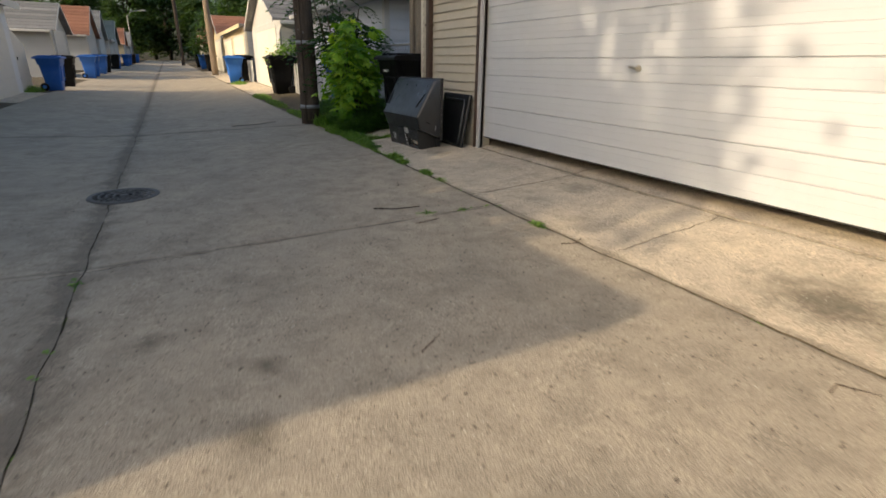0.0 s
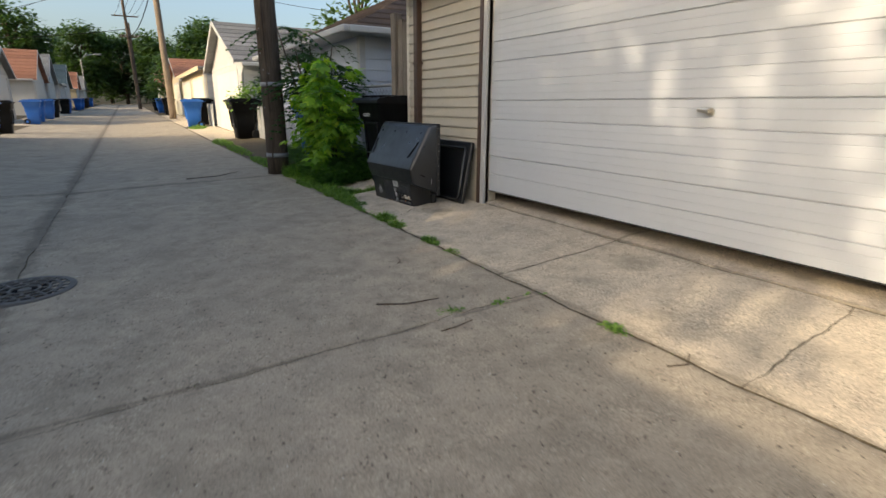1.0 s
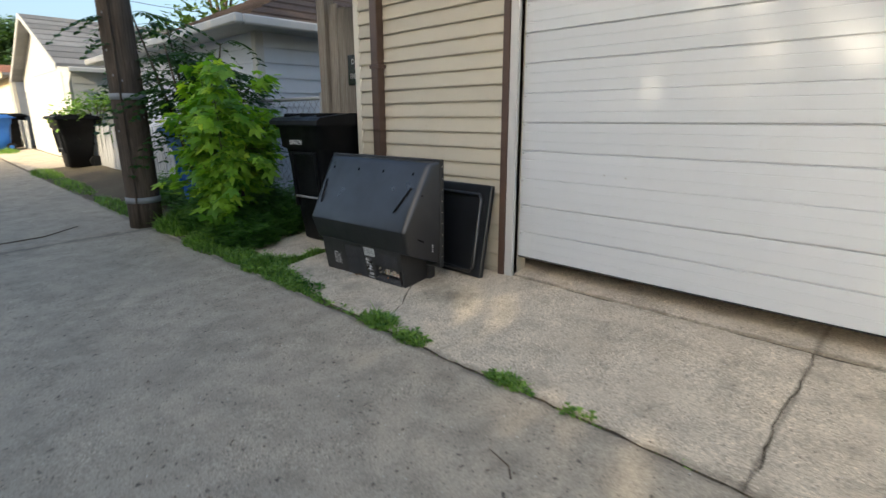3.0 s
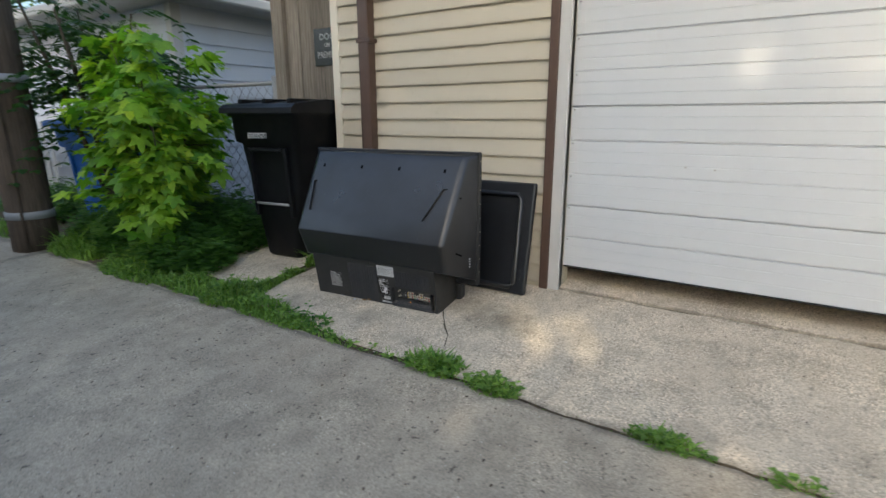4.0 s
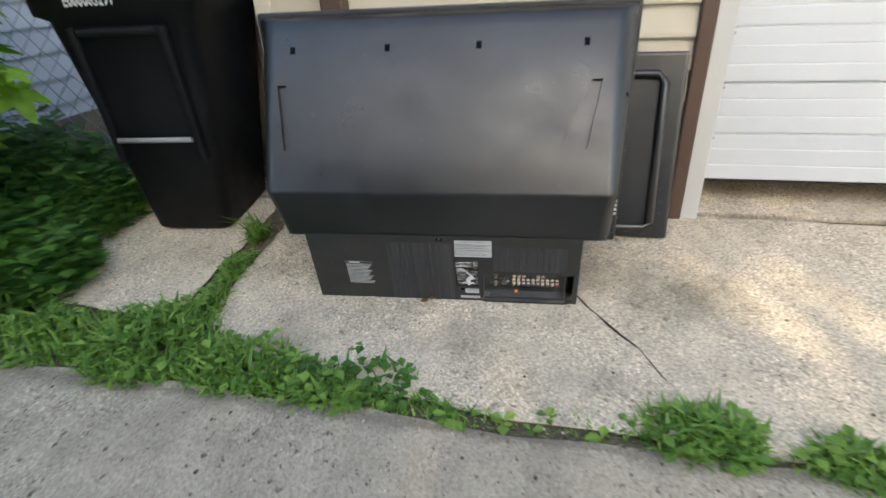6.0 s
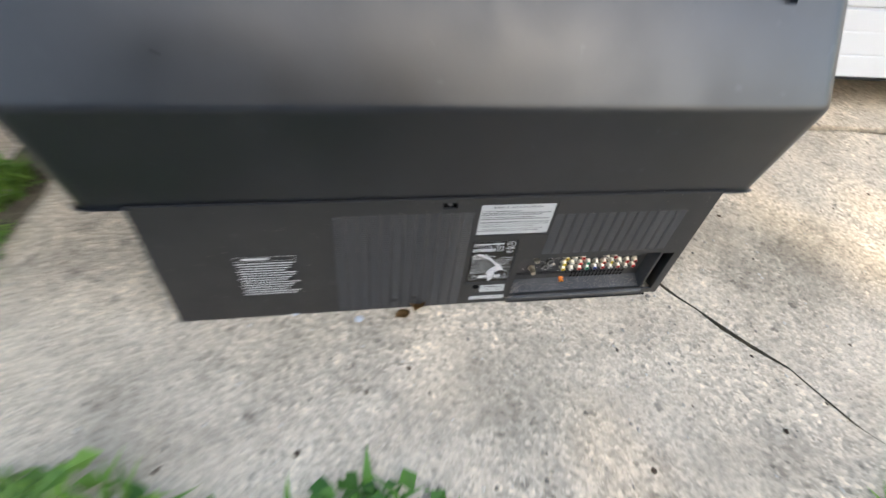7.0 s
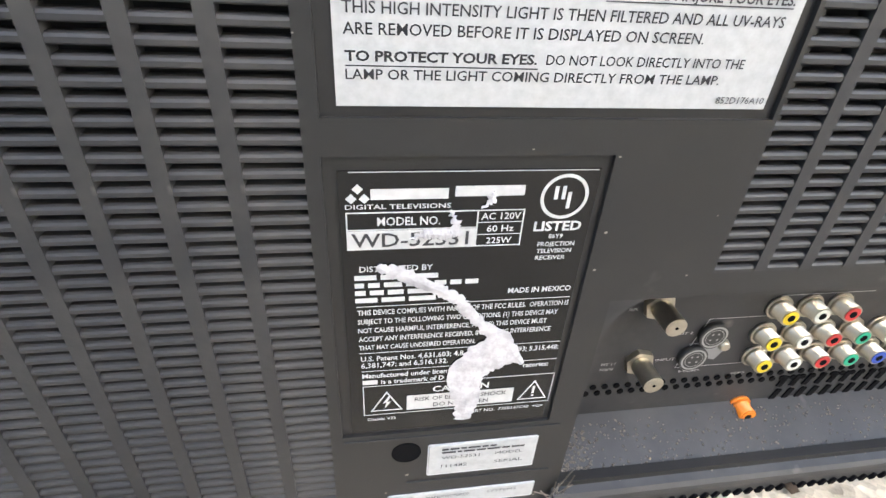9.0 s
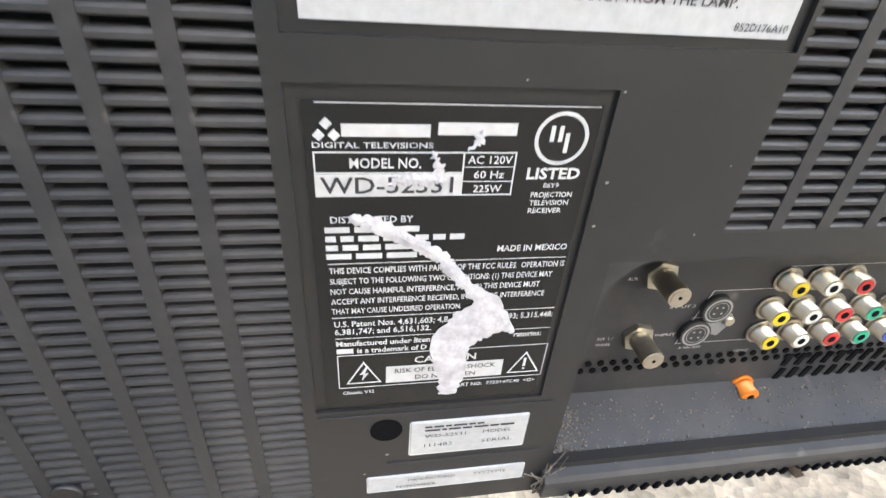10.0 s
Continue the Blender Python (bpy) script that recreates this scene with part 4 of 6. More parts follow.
# ---- carts ----
def cart(body_mat, label, at, group, lid_open=0.0, serial=False):
    """A wheeled refuse cart: its front faces -x, its base is at z 0."""
    root = thing("refuse_cart", label, "refuse cart", at, group)
    bm = bmesh.new()
    # a tapered shell: depth along x, width along y
    levels = [(0.0, 0.20, 0.165), (0.02, 0.225, 0.185), (0.55, 0.27, 0.255), (0.84, 0.30, 0.295), (0.86, 0.335, 0.325), (1.03, 0.35, 0.335), (1.035, 0.375, 0.35), (1.075, 0.375, 0.35)]
    rings = []
    for z, hx, hy in levels:
        ring = []
        for cx, cy, a0 in ((1, 1, 0), (-1, 1, 90), (-1, -1, 180), (1, -1, 270)):
            for k in range(5):
                a = radians(a0 + k * 22.5)
                rr = 0.055
                ring.append(bm.verts.new((cx * (hx - rr) + rr * math.cos(a), cy * (hy - rr) + rr * math.sin(a), z)))
        rings.append(ring)
    n = len(rings[0])
    for a, b in zip(rings, rings[1:]):
        for i in range(n):
            bm.faces.new((a[i], a[(i + 1) % n], b[(i + 1) % n], b[i])).smooth = True
    bm.faces.new(rings[0])
    bm.faces.new(rings[-1])
    part("body", bm, body_mat, root)
    # raised frame and recess on the front, with the lift bar
    fr = bmesh.new()
    tilt = pose(-0.255, 0, 0.42, 0, -5.0, 0)
    for y0, y1, z0, z1 in ((-0.2, -0.165, -0.1, 0.40), (0.165, 0.2, -0.1, 0.40), (-0.165, 0.165, 0.37, 0.40)):
        add_box(fr, -0.035, 0.03, y0, y1, z0, z1, 0.012, 2, tilt)
    part("front_rib", fr, body_mat, root)
    part("lift_bar", tube([(-0.290, -0.165, 0.415), (-0.290, 0.165, 0.415)], 0.010, 10), GALV, root, "scuffed metal lift bar")
    lid = bmesh.new()
    prof = [(-0.41, 1.055), (-0.405, 1.09), (-0.36, 1.115), (0.0, 1.15), (0.33, 1.12), (0.40, 1.09), (0.405, 1.06)]
    prism(lid, prof, -0.365, 0.365, "y")
    bevelled(lid, 0.014, 2, 25)
    part("lid", lid, body_mat, root, at=pose(0, 0, 0))
    for yy in (-0.25, 0.0, 0.25):
        part("lid_rib", box(-0.30, 0.30, yy - 0.02, yy + 0.02, 1.09, 1.152, 0.01, 2), body_mat, root)
    part("handle", tube([(0.36, -0.28, 1.03), (0.45, -0.27, 1.06), (0.45, 0.27, 1.06), (0.36, 0.28, 1.03)], 0.016, 8), body_mat, root)
    for s in (-1, 1):
        w = part("wheel", tube([(0.25, s * 0.25, 0.125), (0.25, s * 0.30, 0.125)], 0.125, 24), RUBBER, root)
        part("hub", tube([(0.25, s * 0.30, 0.125), (0.25, s * 0.305, 0.125)], 0.06, 14), body_mat, w)
    part("axle", tube([(0.25, -0.25, 0.125), (0.25, 0.25, 0.125)], 0.012, 8), GALV, root)
    if serial:
        p = Print()
        p.text("E000005291", -0.085, 0.105, 0.0, 0.038, 0.012)
        p.make("serial_number", PRINT, root, Matrix.Translation((-0.346, 0.06, 0.885)) @ FACE_ALLEY @ pose(0, 0, 0, -3, 0, 0), "white stamped serial number")
    return root


cart(CART_BLACK, "tall black refuse cart with white stamped digits, beside the garage corner", pose(3.68, 8.33, 0.065, 0, 0, 6) @ Matrix.Diagonal((1.0, 1.0, 1.09, 1)), "carts by the garage", serial=True)
cart(CART_BLUE, "blue recycling cart half hidden behind bushes", pose(3.45, 10.9, 0.05, 0, 0, 10), "carts by the garage")
RB, LB = "carts on the east side", "carts on the west side"
for x, y, m, rz, lab in ((3.55, 19.0, CART_BLACK, 4, "black refuse cart standing in weeds by the white garage"), (3.0, 27.8, CART_BLUE, -8, "bright blue recycling cart at the alley's edge"),
                         (3.5, 28.9, CART_BLACK, 0, "dark refuse cart behind a blue one"), (3.2, 46.5, CART_BLACK, 0, "dark refuse cart far up the alley"), (3.1, 54.0, CART_BLUE, 0, "blue recycling cart far up the alley"),
                         (3.1, 62.0, CART_BLACK, 0, "dark refuse cart far up the alley")):
    cart(m, lab, pose(x, y, gz(x, y), 0, 0, rz) @ Matrix.Diagonal((1.15, 1.22, 1.07, 1)), RB)
for x, y, m, rz, lab in ((-3.45, 22.9, CART_BLUE, 176, "bright blue recycling cart by a white gate"), (-3.45, 25.6, CART_BLACK, 180, "black refuse cart with its lid propped by rubbish"), (-3.5, 33.5, CART_BLUE, 182, "blue recycling cart along the alley"),
                         (-3.6, 36.2, CART_BLUE, 180, "blue recycling cart along the alley"), (-3.6, 40.5, CART_BLUE, 178, "blue recycling cart along the alley"), (-3.6, 43.5, CART_BLACK, 180, "dark refuse cart along the alley"),
                         (-3.7, 52.5, CART_BLACK, 180, "dark refuse cart along the alley"), (-3.7, 54.0, CART_BLUE, 180, "blue recycling cart along the alley"), (-3.7, 66.0, CART_BLUE, 180, "blue recycling cart along the alley"),
                         (-3.7, 71.0, CART_BLUE, 180, "blue recycling cart along the alley"), (-3.7, 80.0, CART_BLACK, 180, "dark refuse cart along the alley"), (-3.7, 90.0, CART_BLUE, 180, "blue recycling cart along the alley")):
    cart(m, lab, pose(x, y, gz(x, y), 0, 0, rz), LB)

# white gate beside the low garage
gate = thing("white_gate", "white painted board gate between garage and carts", "gate", pose(-4.15, 21.6, rise(21)))
for i in range(14):
    part("board", box(-0.015, 0.015, i * 0.11, i * 0.11 + 0.105, 0.05, 1.95 - 0.035 * i, 0.004), WHITE, gate)
part("rail", box(0.016, 0.04, 0, 1.54, 0.4, 0.5), WHITE, gate)
part("latch", box(0.016, 0.03, 0.2, 0.25, 1.0, 1.1), RUBBER, gate)


# ---- plants ----
def add_leafquad(vs, fs, p, size, r, droop=0.3):
    """A folded leaf of four triangles."""
    a = r.uniform(0, 2 * math.pi)
    t = r.uniform(-0.7, 0.7)
    d = Vector((math.cos(a), math.sin(a), t - droop)).normalized()
    s = d.cross(Vector((r.uniform(-0.4, 0.4), r.uniform(-0.4, 0.4), 1))).normalized()
    up = s.cross(d)
    k = len(vs)
    vs += [p, p + d * size * 0.5 + s * size * 0.3 - up * size * 0.06, p + d * size, p + d * size * 0.5 - s * size * 0.3 - up * size * 0.06]
    fs += [(k, k + 1, k + 2), (k, k + 2, k + 3)]


def mesh_of(name, vs, fs, mat, parent=None, label=""):
    me = bpy.data.meshes.new(name)
    me.from_pydata([tuple(v) for v in vs], [], fs)
    me.materials.append(mat)
    ob = new(name, me)
    ob.parent = parent
    if label:
        ob["label"] = label
    return ob


def tree(x, y, h, rad, leaves, size, mat, label, seed, low=0.35, name="tree", lumps=14):
    """A trunk with limbs and a crown of leaf sprays in uneven clumps."""
    r = random.Random(seed)
    base = gz(x, y) - 0.06 if abs(x) < 5 else rise(min(y, 140)) - 0.1
    root = thing(name, label, "tree", pose(x, y, base))
    bm = bmesh.new()
    top = h * 0.62
    add_tube(bm, [(0, 0, 0), (0.02 * h * r.uniform(-1, 1), 0.01 * h, h * 0.25), (0.03 * h * r.uniform(-1, 1), 0, top)], [0.03 * h, 0.022 * h, 0.01 * h], 9)
    cl = []
    for i in range(lumps):
        a = r.uniform(0, 2 * math.pi)
        zz = h * r.uniform(low, 0.95)
        f = 1 - abs((zz / h - low) / (1 - low) - 0.45) * 1.05
        d = rad * max(f, 0.25) * r.uniform(0.35, 0.95)
        c = Vector((d * math.cos(a), d * math.sin(a), zz))
        cl.append((c, rad * r.uniform(0.28, 0.5)))
        add_tube(bm, [(0, 0, min(zz * 0.6, top)), tuple(c * 0.6 + Vector((0, 0, zz * 0.35))), tuple(c)], [0.010 * h, 0.006 * h, 0.002 * h], 5)
    part("trunk", bm, BARK, root)
    vs, fs = [], []
    for i in range(leaves):
        c, q = r.choice(cl)
        v = Vector((r.gauss(0, 1), r.gauss(0, 1), r.gauss(0, 0.8)))
        v = v.normalized() * q * (r.random() ** 0.45)
        add_leafquad(vs, fs, c + v, size * r.uniform(0.6, 1.35), r)
    tagged(mesh_of("crown", vs, fs, mat, root), kind="stuff")
    return root


FAR = "leafy dark green tree closing the end of the alley"
tr = random.Random(11)
for i, (x, y, h, rad) in enumerate([(-14, 112, 15, 6.5), (-6, 128, 14, 6), (1, 132, 13, 6), (7, 126, 13, 5.5), (14, 118, 15, 6.5), (-22, 92, 15, 7), (-16, 70, 13, 5), (20, 96, 14, 6), (11, 84, 11, 4.5), (-30, 115, 16, 8), (26, 130, 15, 8), (-2, 150, 15, 7), (9, 150, 15, 7), (-12, 145, 15, 7)]):
    tree(x, y, h, rad, 5200, 0.85, FAR_LEAF, FAR, 20 + i, 0.14, lumps=30)
tree(-9.5, 43.0, 6.2, 2.2, 2500, 0.32, WEED_DARK, "bushy green tree between the garages", 61, 0.25)
tree(-13, 52, 9.5, 3.6, 3000, 0.45, FAR_LEAF, "dark tree rising behind the garages", 62, 0.3)
tree(-15, 40, 12, 3.8, 3000, 0.45, FAR_LEAF, "tall open dark tree behind the garages", 63, 0.45)
tree(9.0, 22.5, 7.6, 2.4, 2600, 0.28, PALE_LEAF, "pale feathery tree behind the hip-roofed garage", 64, 0.35)
tree(3.6, 51.5, 5.2, 1.9, 2200, 0.28, FAR_LEAF, "dark bushy tree beside the alley", 65, 0.12)
tree(4.05, 18.9, 1.75, 0.75, 1500, 0.13, WEED, "bright green shrub behind a black cart", 66, 0.3, "shrub")
# the trees across the alley, which shade and dapple the door
tree(-9.5, 1.9, 8.4, 2.4, 1500, 0.32, FAR_LEAF, "open-crowned tree across the alley", 71, 0.60, lumps=26)
tree(-9.0, 5.6, 9.6, 3.0, 9000, 0.38, FAR_LEAF, "leafy tree across the alley", 72, 0.26, lumps=40)
tree(-9.0, 13.4, 10.6, 3.0, 5000, 0.4, FAR_LEAF, "leafy tree across the alley", 74, 0.34, lumps=26)
tree(-9.0, 9.6, 10.4, 3.0, 5000, 0.4, FAR_LEAF, "leafy tree across the alley", 73, 0.34, lumps=24)


def maple_leaf():
    """A lobed leaf about one unit long, slightly folded, from five lobes."""
    bm = bmesh.new()
    lobes = ((0, 1.0), (52, 0.82), (-52, 0.82), (112, 0.52), (-112, 0.52))
    pts = []
    order = sorted(lobes, key=lambda q: q[0])
    for i, (a, ln) in enumerate(order):
        for da, k in ((-20, 0.60), (-15, 0.66), (-9, 0.80), (0, 1.0), (9, 0.80), (15, 0.66), (20, 0.60)):
            t = radians(a + da * (1 if ln > 0.6 else 1.3))
            pts.append((ln * k * math.sin(t), ln * k * math.cos(t) + 0.25))
        if i < 4:
            t = radians((a + order[i + 1][0]) / 2)
            pts.append((0.44 * math.sin(t), 0.44 * math.cos(t) + 0.25))
    c = bm.verts.new((0, 0.25, 0))
    vs = [bm.verts.new((x, y, -0.18 * abs(x) - 0.10 * y * y)) for x, y in pts]
    for a, b in zip(vs, vs[1:]):
        bm.faces.new((c, a, b))
    s0, s1 = bm.verts.new((0.012, -0.45, 0.05)), bm.verts.new((-0.012, -0.45, 0.05))
    bm.faces.new((s0, c, s1))
    return bm


def sapling():
    r = random.Random(5)
    bx, by = 3.05, 9.25
    root = thing("maple_sapling", "bright yellow-green maple sapling with lobed leaves beside the cart", "bush", pose(bx, by, 0.0))
    stems = bmesh.new()
    tips = []
    for i in range(24):
        a = r.uniform(0, 2 * math.pi)
        h = r.uniform(0.45, 1.62) if i > 2 else r.uniform(1.5, 1.8)
        d = r.uniform(0.2, 0.85) * (1.3 - h / 2.2)
        e = Vector((d * math.cos(a) * 0.85, d * math.sin(a) * 1.15, h))
        mid = Vector((e.x * 0.35, e.y * 0.35, h * 0.55))
        add_tube(stems, [(0.03 * math.cos(a), 0.03 * math.sin(a), 0), tuple(mid), tuple(e)], [0.011, 0.008, 0.003], 6)
        for k in range(5):
            t = 0.35 + 0.65 * k / 4
            p = mid.lerp(e, (t - 0.35) / 0.65)
            q = p + Vector((r.uniform(-0.26, 0.26), r.uniform(-0.3, 0.3), r.uniform(-0.06, 0.14)))
            add_tube(stems, [tuple(p), tuple(q)], [0.004, 0.002], 4)
            tips += [(p, q)]
    part("branching_stem", stems, BARK, root)
    leaf0 = None
    shade_v, shade_f = [], []
    proto = maple_leaf()
    proto_v = [v.co.copy() for v in proto.verts]
    proto.verts.index_update()
    proto_f = [tuple(v.index for v in f.verts) for f in proto.faces]
    for i in range(2100):
        p, q = r.choice(tips)
        c = p.lerp(q, r.uniform(0.3, 1.1)) + Vector((r.gauss(0, 0.05), r.gauss(0, 0.06), r.gauss(0, 0.05)))
        s = r.uniform(0.075, 0.15)
        a = math.atan2(c.y, c.x) + r.uniform(-0.9, 0.9)
        m = Matrix.LocRotScale(c, Euler((radians(r.uniform(-60, 15)), radians(r.uniform(-25, 25)), a - math.pi / 2)), (s, s, s))
        if i < 300:
            if leaf0 is None:
                leaf0 = part("leaf", proto, MAPLE, root, at=m)
            else:
                same("leaf", leaf0, root, m)
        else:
            # Most leaves take the darker copy, shade put into colour, wherever they sit.
            k = len(shade_v)
            shade_v += [m @ v for v in proto_v]
            shade_f += [tuple(j + k for j in f) for f in proto_f]
    tagged(mesh_of("inner_leaves", shade_v, shade_f, MAPLE_SHADE, root), kind="stuff")


sapling()


def frond_tree(x, y, h, spread, n, seed, label):
    """A shoot with long feathered leaves."""
    r = random.Random(seed)
    root = thing("feather_leaved_tree", label, "tree", pose(x, y, 0))
    bm = bmesh.new()
    starts = []
    for i in range(6):
        a = r.uniform(0, 2 * math.pi)
        e = Vector((0.5 * spread * math.cos(a) * r.random(), 0.5 * spread * math.sin(a) * r.random(), h * r.uniform(0.7, 1.0)))
        pts = [Vector((0, 0, 0)), e * 0.5 + Vector((0, 0, 0.1)), e]
        add_tube(bm, pts, [0.03, 0.02, 0.008], 7)
        starts += [pts[1].lerp(pts[2], r.random()) for _ in range(n // 6)]
    part("trunk", bm, BARK, root)
    vs, fs = [], []
    for s in starts:
        a = r.uniform(0, 2 * math.pi)
        ln = r.uniform(0.5, 0.95)
        d = Vector((math.cos(a), math.sin(a), 0))
        side = Vector((-d.y, d.x, 0))
        up = r.uniform(0.0, 0.5)
        last = None
        for k in range(11):
            t = k / 10
            p = s + d * ln * t + Vector((0, 0, ln * (up * t - 0.75 * t * t)))
            if last is not None:
                i0 = len(vs)
                vs += [last, last + Vector((0, 0, 0.006)), p + Vector((0, 0, 0.006)), p]
                fs += [(i0, i0 + 1, i0 + 2, i0 + 3)]
            last = p
            if k > 1:
                for sg in (-1, 1):
                    w = side * sg + d * 0.45 + Vector((0, 0, -0.35 - 0.2 * r.random()))
                    w.normalize()
                    L = 0.145 * (1.1 - 0.5 * t) * r.uniform(0.85, 1.15)
                    i0 = len(vs)
                    across = d * 0.032
                    vs += [p, p + w * L * 0.4 + across, p + w * L, p + w * L * 0.4 - across]
                    fs += [(i0, i0 + 1, i0 + 2), (i0, i0 + 2, i0 + 3)]
    tagged(mesh_of("fronds", vs, fs, FROND, root), kind="stuff")


frond_tree(3.30, 10.55, 2.5, 1.7, 168, 3, "dark green feather-leaved tree behind the sapling")


def blades(name, label, patches, mat, seed, broad=0.25, big=1.0):
    """Grass and weeds: (x, y, half-width, half-length, count, height) patches."""
    r = random.Random(seed)
    vs, fs = [], []
    for x, y, rx, ry, n, h in patches:
        for i in range(n):
            a0, q = r.uniform(0, 2 * math.pi), math.sqrt(r.random())
            px, py = x + rx * q * math.cos(a0), y + ry * q * math.sin(a0)
            z = gz(px, py) - 0.03
            hh = h * r.uniform(0.4, 1.15) * (1.1 - 0.6 * q)
            a = r.uniform(0, 2 * math.pi)
            d = Vector((math.cos(a), math.sin(a), 0))
            s = Vector((-d.y, d.x, 0))
            if r.random() < broad:
                # a stalk with a few broad leaves
                for k in range(r.randint(3, 5)):
                    a2 = a + k * 2.2
                    d2 = Vector((math.cos(a2), math.sin(a2), r.uniform(0.0, 0.5)))
                    s2 = Vector((-d2.y, d2.x, 0))
                    L = r.uniform(0.025, 0.05) * big
                    p = Vector((px, py, z + hh * (0.4 + 0.15 * k)))
                    i0 = len(vs)
                    vs += [p, p + d2 * L * 0.55 + s2 * L * 0.38, p + d2 * L + Vector((0, 0, -0.01)), p + d2 * L * 0.55 - s2 * L * 0.38]
                    fs += [(i0, i0 + 1, i0 + 2), (i0, i0 + 2, i0 + 3)]
            else:
                w = r.uniform(0.0022, 0.0042) if h < 0.08 else r.uniform(0.0035, 0.0075)
                lean = r.uniform(0.2, 0.95)
                p0 = Vector((px, py, z))
                p1 = p0 + d * hh * lean * 0.35 + Vector((0, 0, hh * 0.6))
                p2 = p0 + d * hh * lean + Vector((0, 0, hh * r.uniform(0.55, 1.0)))
                i0 = len(vs)
                vs += [p0 - s * w, p0 + s * w, p1 + s * w, p1 - s * w, p2]
                fs += [(i0, i0 + 1, i0 + 2, i0 + 3), (i0 + 3, i0 + 2, i0 + 4)]
    ob = mesh_of(name, vs, fs, mat)
    tagged(ob, label, "weeds", kind="stuff")


blades("weeds", "green weeds and grass growing along the slab joint", [
    (2.54, 3.05, 0.05, 0.10, 200, 0.06), (2.58, 4.38, 0.03, 0.10, 90, 0.04), (2.58, 4.78, 0.04, 0.13, 240, 0.06), (2.59, 5.18, 0.05, 0.15, 520, 0.09), (2.59, 5.55, 0.025, 0.2, 70, 0.04),
    (2.60, 5.92, 0.07, 0.14, 520, 0.10), (2.64, 6.26, 0.09, 0.16, 620, 0.12), (2.62, 6.55, 0.05, 0.2, 150, 0.06), (2.615, 6.95, 0.05, 0.2, 240, 0.07), (2.63, 7.30, 0.08, 0.22, 620, 0.09),
    (2.68, 7.62, 0.12, 0.24, 620, 0.14), (2.74, 7.98, 0.2, 0.24, 1000, 0.17), (2.72, 8.40, 0.15, 0.28, 420, 0.16), (2.95, 7.90, 0.12, 0.07, 260, 0.12), (3.2, 7.93, 0.14, 0.04, 220, 0.11), (3.46, 7.97, 0.07, 0.04, 120, 0.17),
    (1.92, 3.74, 0.09, 0.05, 260, 0.06), (2.54, 3.01, 0.06, 0.10, 280, 0.06), (2.54, 3.67, 0.06, 0.05, 160, 0.03), (2.53, 1.25, 0.03, 0.12, 80, 0.04), (3.02, 0.95, 0.05, 0.06, 70, 0.03), (2.68, 9.1, 0.17, 0.5, 1200, 0.18), (2.72, 10.2, 0.17, 0.4, 700, 0.3), (2.72, 12.3, 0.16, 1.5, 700, 0.16), (2.75, 15.6, 0.2, 1.5, 600, 0.15), (2.75, 18.2, 0.25, 1.2, 700, 0.18),
    (3.0, 26.8, 0.35, 1.1, 800, 0.22), (-0.51, 3.42, 0.05, 0.10, 180, 0.05), (-0.51, 2.6, 0.025, 0.6, 160, 0.03), (-0.51, 1.5, 0.025, 0.7, 130, 0.025), (2.25, 3.69, 0.10, 0.03, 200, 0.05), (2.47, 3.72, 0.06, 0.04, 120, 0.04), (1.95, 3.66, 0.12, 0.02, 70, 0.02), (-4.0, 22.3, 0.3, 0.9, 600, 0.3)], WEED, 2, 0.05)
mo = random.Random(31)
blades("moss", "short dark moss and dry grass filling the slab joints",
       [(2.555 + mo.uniform(-0.006, 0.01), 0.4 + 0.11 * i, 0.012, 0.09, mo.choice((6, 18, 40)), 0.036) for i in range(66)]
       + [(2.6 + 0.1 * i, 4.105 + 0.0033 * i, 0.08, 0.014, mo.choice((8, 18, 30)), 0.03) for i in range(12)]
       + [(-0.3 + 0.1 * i, 3.605 + 0.0033 * i, 0.08, 0.014, mo.choice((5, 14, 34)), 0.036) for i in range(29)]
       + [(-0.5 + mo.uniform(-0.01, 0.01), 0.4 + 0.13 * i, 0.016, 0.1, mo.choice((8, 20, 50)), 0.038) for i in range(50)], MOSS, 32, 0.0)
# The shade below the bushes is in the leaf colour as well.
blades("undergrowth", "dense undergrowth below the bushes, shade in its leaf colour", [
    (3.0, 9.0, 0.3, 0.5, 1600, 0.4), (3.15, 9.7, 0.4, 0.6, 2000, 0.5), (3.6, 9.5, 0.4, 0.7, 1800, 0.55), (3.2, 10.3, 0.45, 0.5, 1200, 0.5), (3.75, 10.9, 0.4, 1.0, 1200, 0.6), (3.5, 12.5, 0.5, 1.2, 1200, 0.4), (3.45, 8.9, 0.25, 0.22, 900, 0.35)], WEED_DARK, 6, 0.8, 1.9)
blades("weeds", "low broad-leaved weeds rooted in the slab joint", [
    (2.70, 7.18, 0.07, 0.16, 60, 0.14), (2.70, 7.42, 0.06, 0.12, 18, 0.12), (2.64, 6.98, 0.04, 0.10, 14, 0.07), (2.64, 6.2, 0.06, 0.12, 16, 0.08)], WEED_DARK, 16, 0.5, 0.95)


# twigs, scraps and pebbles on the concrete
def twig(pts, r, label="thin dry twig lying on the concrete"):
    tagged(part("twig", tube([(x, y, gz(x, y) + r * 0.9) for x, y in pts], [r, r * 0.9, r * 0.5][:len(pts)] if len(pts) < 4 else r, 6), TWIG), label, "twig", "twigs on the alley")


